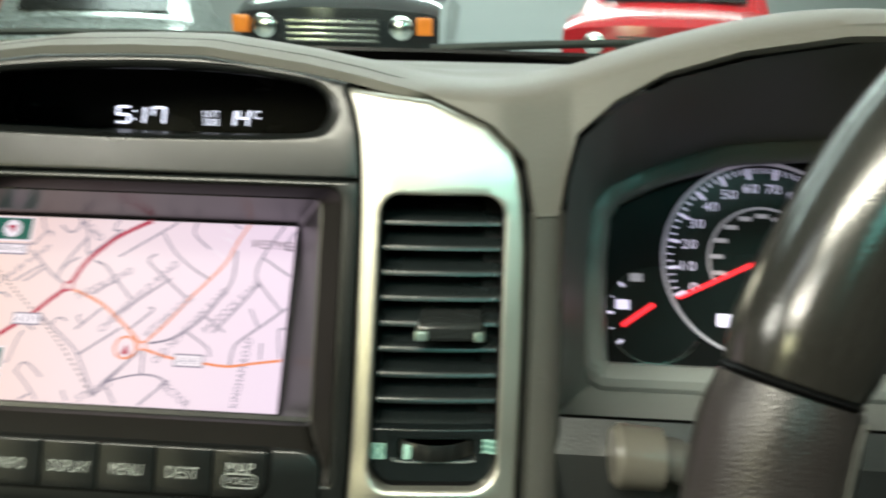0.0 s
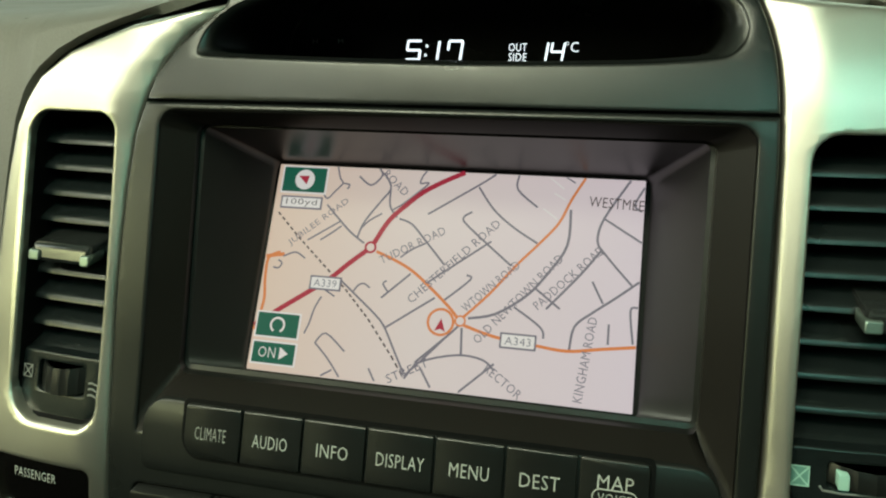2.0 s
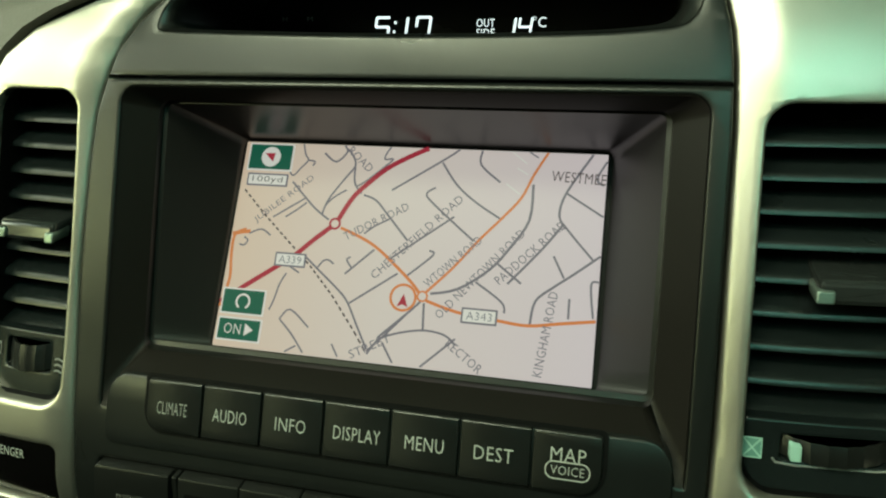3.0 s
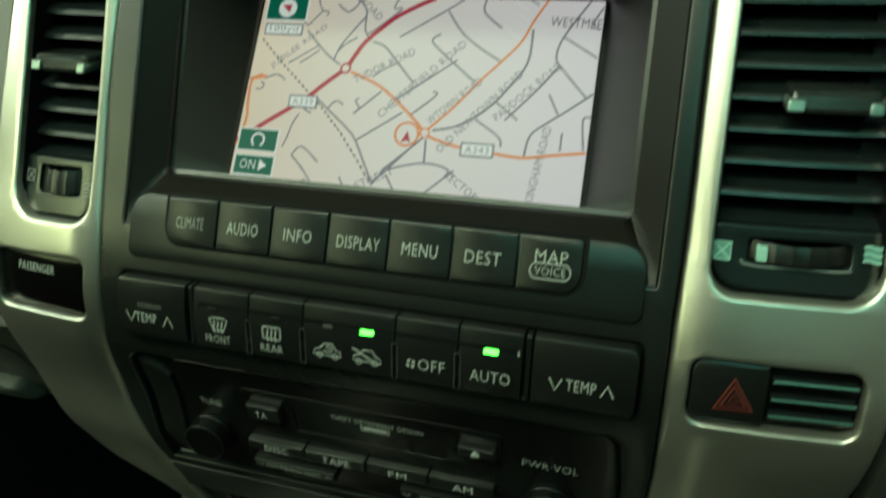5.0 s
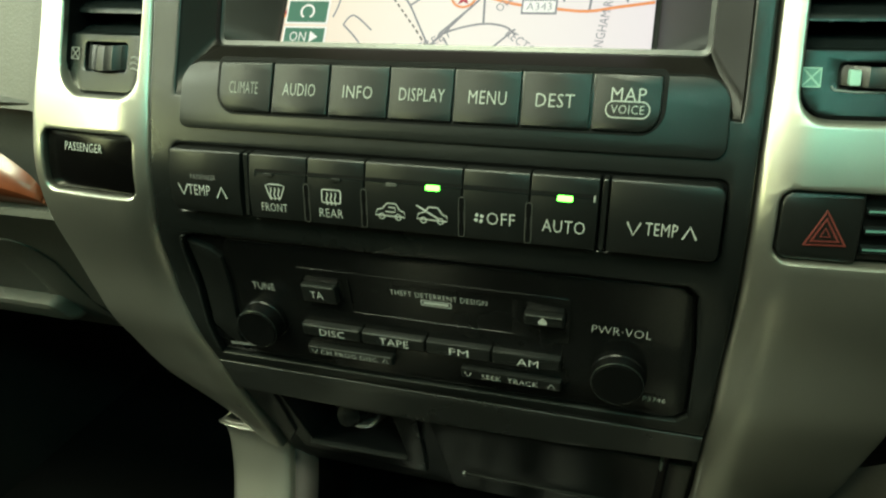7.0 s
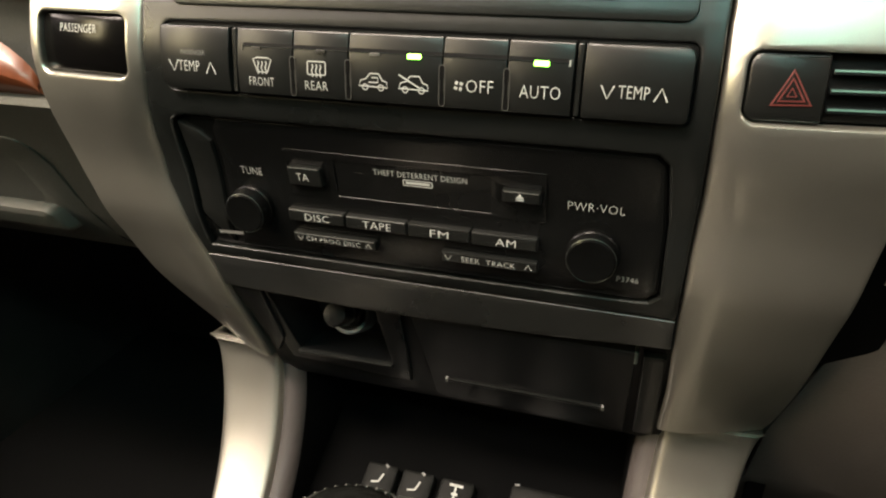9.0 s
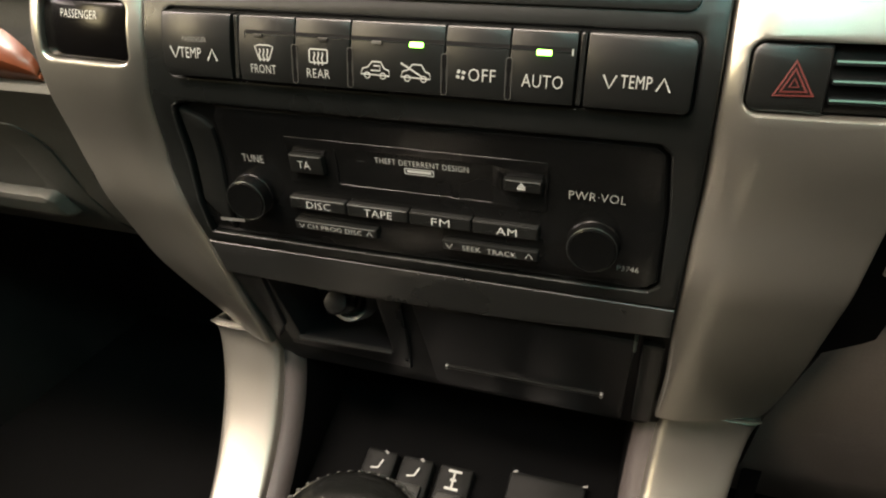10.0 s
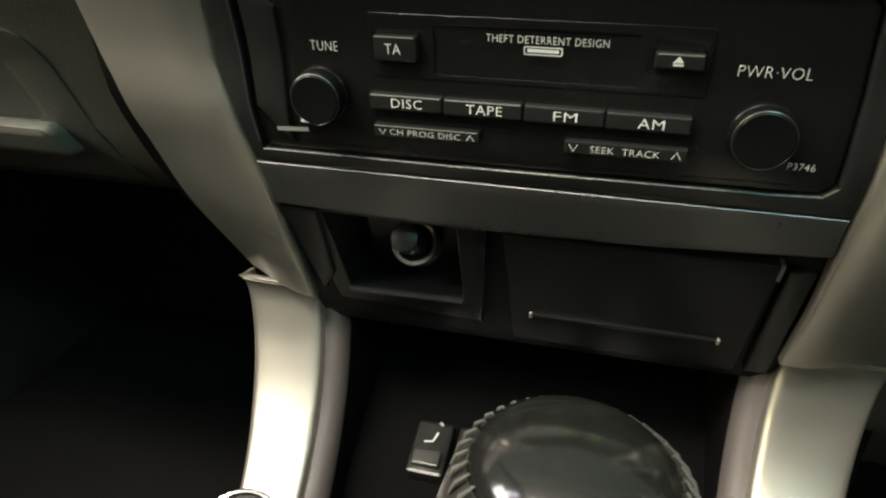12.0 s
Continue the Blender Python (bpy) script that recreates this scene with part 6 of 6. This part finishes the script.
# unseen walls, added to shut out rear light and let side light through
wall("wall_west", "unseen dark passenger side wall, openings cut for the added lamps", [(-0.80, -0.72, -2.4, 0.55, 0.45, 1.20), (-0.74, -0.66, -0.93, -0.80, 1.20, 1.72), (-0.74, -0.66, -2.4, -1.85, 1.20, 1.72)])
wall("wall_east", "unseen dark driver side wall, openings cut for the added lamps", [(0.72, 0.80, -2.4, 0.55, 0.45, 1.20), (0.66, 0.74, -0.93, -0.80, 1.20, 1.72), (0.66, 0.74, -2.4, -1.85, 1.20, 1.72)])
wall("wall_south", "unseen dark rear wall, added to block light from behind", [(-0.74, 0.74, -2.47, -2.40, 0.45, 1.76)])
bm = bmesh.new()
box(bm, -0.72, 0.72, -2.4, 0.55, 0.44, 0.47)
tagged(part("floor", bm, CARPET, smooth=0), "black carpet of the cabin floor", "floor", kind="structure")
bm = bmesh.new()
box(bm, -0.72, 0.72, 0.50, 0.56, 0.45, 1.20)
tagged(part("wall_north", bm, TRIM, smooth=0), "dark firewall behind the dashboard", "wall", kind="structure")
for sx in (-1, 1):
    bm = bmesh.new()
    tube(bm, [(sx * 0.72, 0.45, 1.18), (sx * 0.70, 0.10, 1.50), (sx * 0.64, -0.20, 1.71)], [0.045, 0.04, 0.04], 10)
    tagged(part("windscreen_pillar", bm, SHELL), "grey windscreen pillar", "pillar", kind="structure")

# windscreen with its black base and the wipers
GL = bpy.data.materials.new("green_tinted_glass")
GL.use_nodes = True
t_ = GL.node_tree
t_.nodes.remove(t_.nodes["Principled BSDF"])
tb, gb, mx = (t_.nodes.new(n_) for n_ in ("ShaderNodeBsdfTransparent", "ShaderNodeBsdfGlossy", "ShaderNodeMixShader"))
tb.inputs["Color"].default_value = (0.86, 0.94, 0.91, 1)
gb.inputs["Roughness"].default_value = 0.02
mx.inputs["Fac"].default_value = 0.05
t_.links.new(tb.outputs[0], mx.inputs[1])
t_.links.new(gb.outputs[0], mx.inputs[2])
t_.links.new(mx.outputs[0], t_.nodes["Material Output"].inputs["Surface"])
wind = thing("windscreen", "green-tinted windscreen with a black lower edge", "windscreen", kind="structure")
bm = bmesh.new()
loft(bm, [[(x, y - 0.10 * (x / 0.72) ** 2, z) for x in np.linspace(-0.70, 0.70, 15)] for y, z in ((0.478, 1.222), (0.17, 1.48), (-0.14, 1.735))], closed=False)
thick(bm, 0.005)
gl_ob = part("pane", bm, GL, wind, "green-tinted glass")
gl_ob.visible_shadow = False
bm = bmesh.new()
loft(bm, [[(x, y - 0.10 * (x / 0.72) ** 2, z) for x in np.linspace(-0.72, 0.72, 15)] for y, z in ((0.480, 1.205), (0.440, 1.232), (0.425, 1.242))], closed=False)
thick(bm, 0.004)
part("black_edge", bm, GLASSFRIT, wind, "black glass border")
for x0, x1, dz in ((-0.62, -0.10, 0.0), (0.10, 0.62, 0.004)):
    wp = thing("wiper", "black windscreen wiper resting on the glass", "wiper", "wipers")
    bm = bmesh.new()
    pts = [Vector((x0 + (x1 - x0) * k / 8, 0.475 - 0.10 * ((x0 + (x1 - x0) * k / 8) / 0.72) ** 2 - 0.03 * k / 8, 1.238 + dz + 0.016 * (k / 8) + 0.006 * math.sin(math.pi * k / 8))) for k in range(9)]
    tube(bm, pts, [0.0050 - 0.0003 * k for k in range(9)], 8)
    part("arm", bm, RUBBER, wp)
    bm = bmesh.new()
    tube(bm, [p + Vector((0.02, 0.004, -0.012)) for p in pts], 0.0025, 6)
    part("blade", bm, RUBBER, wp)
bon = bmesh.new()
loft(bon, [[(x, y, z - 0.05 * (x / 0.8) ** 2) for x in np.linspace(-0.78, 0.78, 11)] for y, z in ((0.50, 1.195), (0.75, 1.185), (1.20, 1.13), (1.60, 1.05), (1.68, 0.95))], closed=False)
thick(bon, 0.01)
bo = part("bonnet", bon, BODY)
tagged(bo, "dark painted bonnet of the car", "bonnet")

# ---- the hall ----
FLOORM = mat("grey_painted_floor", (0.30, 0.31, 0.30), 0.35, 0, 0.05, 60, 0.12)
WALLM = mat("pale_grey_wall", (0.50, 0.52, 0.51), 0.8, 0, 0.1, 60, 0.08)
bm = bmesh.new()
box(bm, -14, 14, -12, 14, -0.1, 0.0)
tagged(part("ground", bm, FLOORM, smooth=0), "grey painted concrete floor of a car hall", "floor", kind="structure")
for nm, b6 in (("wall_hall_north", (-14, 14, 13.8, 14, 0, 3.68)), ("wall_hall_south", (-14, 14, -12, -11.8, 0, 3.68)), ("wall_hall_west", (-14, -13.8, -11.8, 13.8, 0, 3.68)), ("wall_hall_east", (13.8, 14, -11.8, 13.8, 0, 3.68))):
    bm = bmesh.new()
    box(bm, *b6)
    tagged(part(nm, bm, WALLM, smooth=0), "pale grey hall wall", "wall", kind="structure")
bm = bmesh.new()
box(bm, -14, 14, -12, 14, 3.68, 3.9)
tagged(part("ceiling_hall", bm, WALLM, smooth=0), "pale grey hall ceiling", "ceiling", kind="structure")
TUBE = mat("fluorescent_tube", (0.9, 0.95, 0.9), 0.5, 0, 0, 50, 0.01, (0.90, 1.0, 0.93), 15.0)
STEEL = mat("white_lamp_housing", (0.7, 0.7, 0.7), 0.5, 0, 0, 50, 0.04)
lamp0 = thing("strip_light", "unseen white fluorescent strip light, added under the hall ceiling", "ceiling light", "hall strip lights", at=(0, 0, 3.6))
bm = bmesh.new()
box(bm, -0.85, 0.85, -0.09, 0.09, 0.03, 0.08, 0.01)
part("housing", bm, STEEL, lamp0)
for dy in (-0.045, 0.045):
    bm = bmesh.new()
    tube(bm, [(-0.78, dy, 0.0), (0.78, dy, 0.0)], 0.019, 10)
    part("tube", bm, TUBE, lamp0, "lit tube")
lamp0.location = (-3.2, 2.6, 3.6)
# unseen fixtures; those with y below 0 only go with the added lamps
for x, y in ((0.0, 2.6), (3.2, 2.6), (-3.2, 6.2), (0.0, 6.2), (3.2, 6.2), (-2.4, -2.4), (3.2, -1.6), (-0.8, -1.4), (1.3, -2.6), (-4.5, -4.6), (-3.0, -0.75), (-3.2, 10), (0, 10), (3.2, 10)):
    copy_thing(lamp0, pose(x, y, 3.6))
COOL = (0.16, 1.0, 0.74)
SOFT = (1.0, 1.0, 0.62)
MILD = (0.90, 1.0, 0.86)
# unseen lamps, added and tinted to brighten pad, flanks, stack and rails
area("added_light", (0.0, 2.8, 3.5), (0.0, 2.8, 0.0), 7.5, 1.0, 135, MILD)
area("added_light", (0.0, 6.2, 3.5), (0.0, 6.2, 0.0), 8.0, 1.0, 330, MILD)
area("added_light", (0.0, 10.0, 3.5), (0.0, 10.6, 0.0), 8.0, 1.0, 330, MILD)
area("added_light", (3.2, -1.6, 3.5), (2.6, -1.4, 0.0), 2.0, 3.0, 24, SOFT)
area("added_light", (1.3, -2.6, 3.5), (0.9, -1.6, 1.6), 2.2, 0.8, 26, COOL)
area("added_light", (-4.5, -4.6, 3.2), (0.0, 0.0, 1.1), 2.2, 1.2, 120, (1.0, 1.0, 0.50))
area("added_light", (-2.4, -2.4, 3.5), (0.0, -0.05, 0.85), 1.4, 0.5, 70, (1.0, 0.98, 0.72))
area("added_light", (-0.80, -1.40, 3.5), (-0.50, -0.60, 0.6), 1.6, 0.45, 100, (1.0, 1.0, 0.70))
area("added_light", (-3.0, -0.75, 2.5), (0.0, -0.05, 1.15), 1.0, 0.9, 38, (0.98, 1.0, 0.78))


# ---- other cars in the hall ----
def parked_car(name, label, paint, x, y, lift, width, hood_z, roof_z, lamps, turn=180):
    """A parked car seen over the dashboard: body, glasshouse, lamps, wheels."""
    c = thing(name, label, "car", "parked cars")
    half = width / 2
    L = 4.3
    prof = [(0.0, 0.32), (0.02, 0.60), (0.06, hood_z - 0.10), (0.25, hood_z - 0.01), (1.15, hood_z + 0.05), (1.75, roof_z), (3.3, roof_z - 0.02), (4.0, hood_z + 0.10), (L, hood_z - 0.05), (L, 0.35)]
    bm = bmesh.new()
    rings = []
    for u in (-1, -0.97, -0.85, -0.4, 0, 0.4, 0.85, 0.97, 1):
        k = 1 - 0.05 * abs(u) ** 4
        rings.append([Vector((u * half * (1 if z < hood_z + 0.06 else 0.84), yy + 0.12 * u * u * (1 if yy < 1 else 0), (z if z < 0.4 else z * k))) for yy, z in prof])
    vs = loft(bm, rings)
    bm.faces.new(vs[0])
    bm.faces.new(vs[-1][::-1])
    bmesh.ops.recalc_face_normals(bm, faces=bm.faces)
    part("body", bm, paint, c, smooth=35)
    bm = bmesh.new()
    vs = loft(bm, [[Vector((u * half * 0.76, 1.18, hood_z + 0.10)) for u in (-1, 0, 1)], [Vector((u * half * 0.70, 1.66, roof_z - 0.08)) for u in (-1, 0, 1)]], closed=False)
    thick(bm, 0.02)
    part("windscreen", bm, GLOSS, c, "dark windscreen")
    bm = bmesh.new()
    box(bm, -half * 0.45, half * 0.45, -0.02, 0.02, hood_z - 0.36, hood_z - 0.18, 0.01)
    gr = part("grille", bm, RUBBER, c, "black grille")
    for k in range(4):
        bm = bmesh.new()
        box(bm, -half * 0.44, half * 0.44, -0.035, -0.01, hood_z - 0.345 + 0.045 * k, hood_z - 0.33 + 0.045 * k, 0.003)
        part("grille_bar", bm, CHROME if lamps else paint, gr, "bright bar" if lamps else "")
    bm = bmesh.new()
    box(bm, -half, half, -0.10, 0.06, 0.36, 0.52, 0.02)
    part("bumper", bm, RUBBER, c, "black bumper")
    for sx in (-1, 1):
        bm = bmesh.new()
        lathe(bm, [(0.09, -0.04), (0.09, 0.02), (0.06, 0.035), (0.01, 0.04)], (sx * half * 0.66, 0.0, hood_z - 0.24), (0, -1, 0), 20)
        part("headlamp", bm, CHROME, c, "clear headlamp")
        if lamps:
            bm = bmesh.new()
            box(bm, sx * half * 0.88 - 0.06, sx * half * 0.88 + 0.06, -0.05, 0.02, hood_z - 0.29, hood_z - 0.16, 0.015)
            part("indicator", bm, AMBER, c, "orange indicator lens")
        for yy in (0.75, 3.4):
            bm = bmesh.new()
            lathe(bm, [(0.20, -0.1), (0.34, -0.1), (0.36, -0.05), (0.36, 0.07), (0.33, 0.1), (0.2, 0.1)], (sx * (half - 0.1), yy, 0.36), (1, 0, 0), 24)
            wh = part("wheel", bm, RUBBER, c, "black tyre")
            bm = bmesh.new()
            lathe(bm, [(0.20, -0.09), (0.21, 0.0), (0.20, 0.09), (0.05, 0.1)], (sx * (half - 0.1), yy, 0.36), (1, 0, 0), 20)
            part("rim", bm, CHROME, wh, "metal rim")
    c.matrix_world = pose(x, y, lift, 0, 0, turn - 180)
    return c


AMBER = mat("orange_lens", (0.85, 0.22, 0.02), 0.2, 0, 0, 50, 0.03, (1.0, 0.25, 0.02), 0.15)
BLACKP = mat("black_car_paint", (0.03, 0.031, 0.033), 0.12, 0, 0, 50, 0.1, coat=1.0)
REDP = mat("red_car_paint", (0.45, 0.015, 0.02), 0.2, 0, 0, 50, 0.06, coat=1.0)
PALEP = mat("silver_car_paint", (0.42, 0.44, 0.42), 0.28, 0.6, 0, 50, 0.06, coat=0.6)
parked_car("parked_suv", "black off-road car with orange indicators facing the windscreen", BLACKP, -1.05, 5.2, 0, 1.62, 1.32, 2.05, True)
parked_car("parked_hatchback", "red car parked in the hall", REDP, 1.55, 5.5, 0, 1.68, 1.22, 1.75, False, 165)
parked_car("parked_saloon", "silver car parked in the hall", PALEP, -3.15, 5.0, 0, 1.70, 1.05, 1.70, False, 195)
ORANGEP = mat("orange_red_car_paint", (0.55, 0.07, 0.025), 0.22, 0, 0, 50, 0.06, coat=1.0)
parked_car("parked_van", "orange-red van parked far back in the hall", ORANGEP, -7.30, 7.4, 0, 1.75, 1.28, 1.95, False, 188)
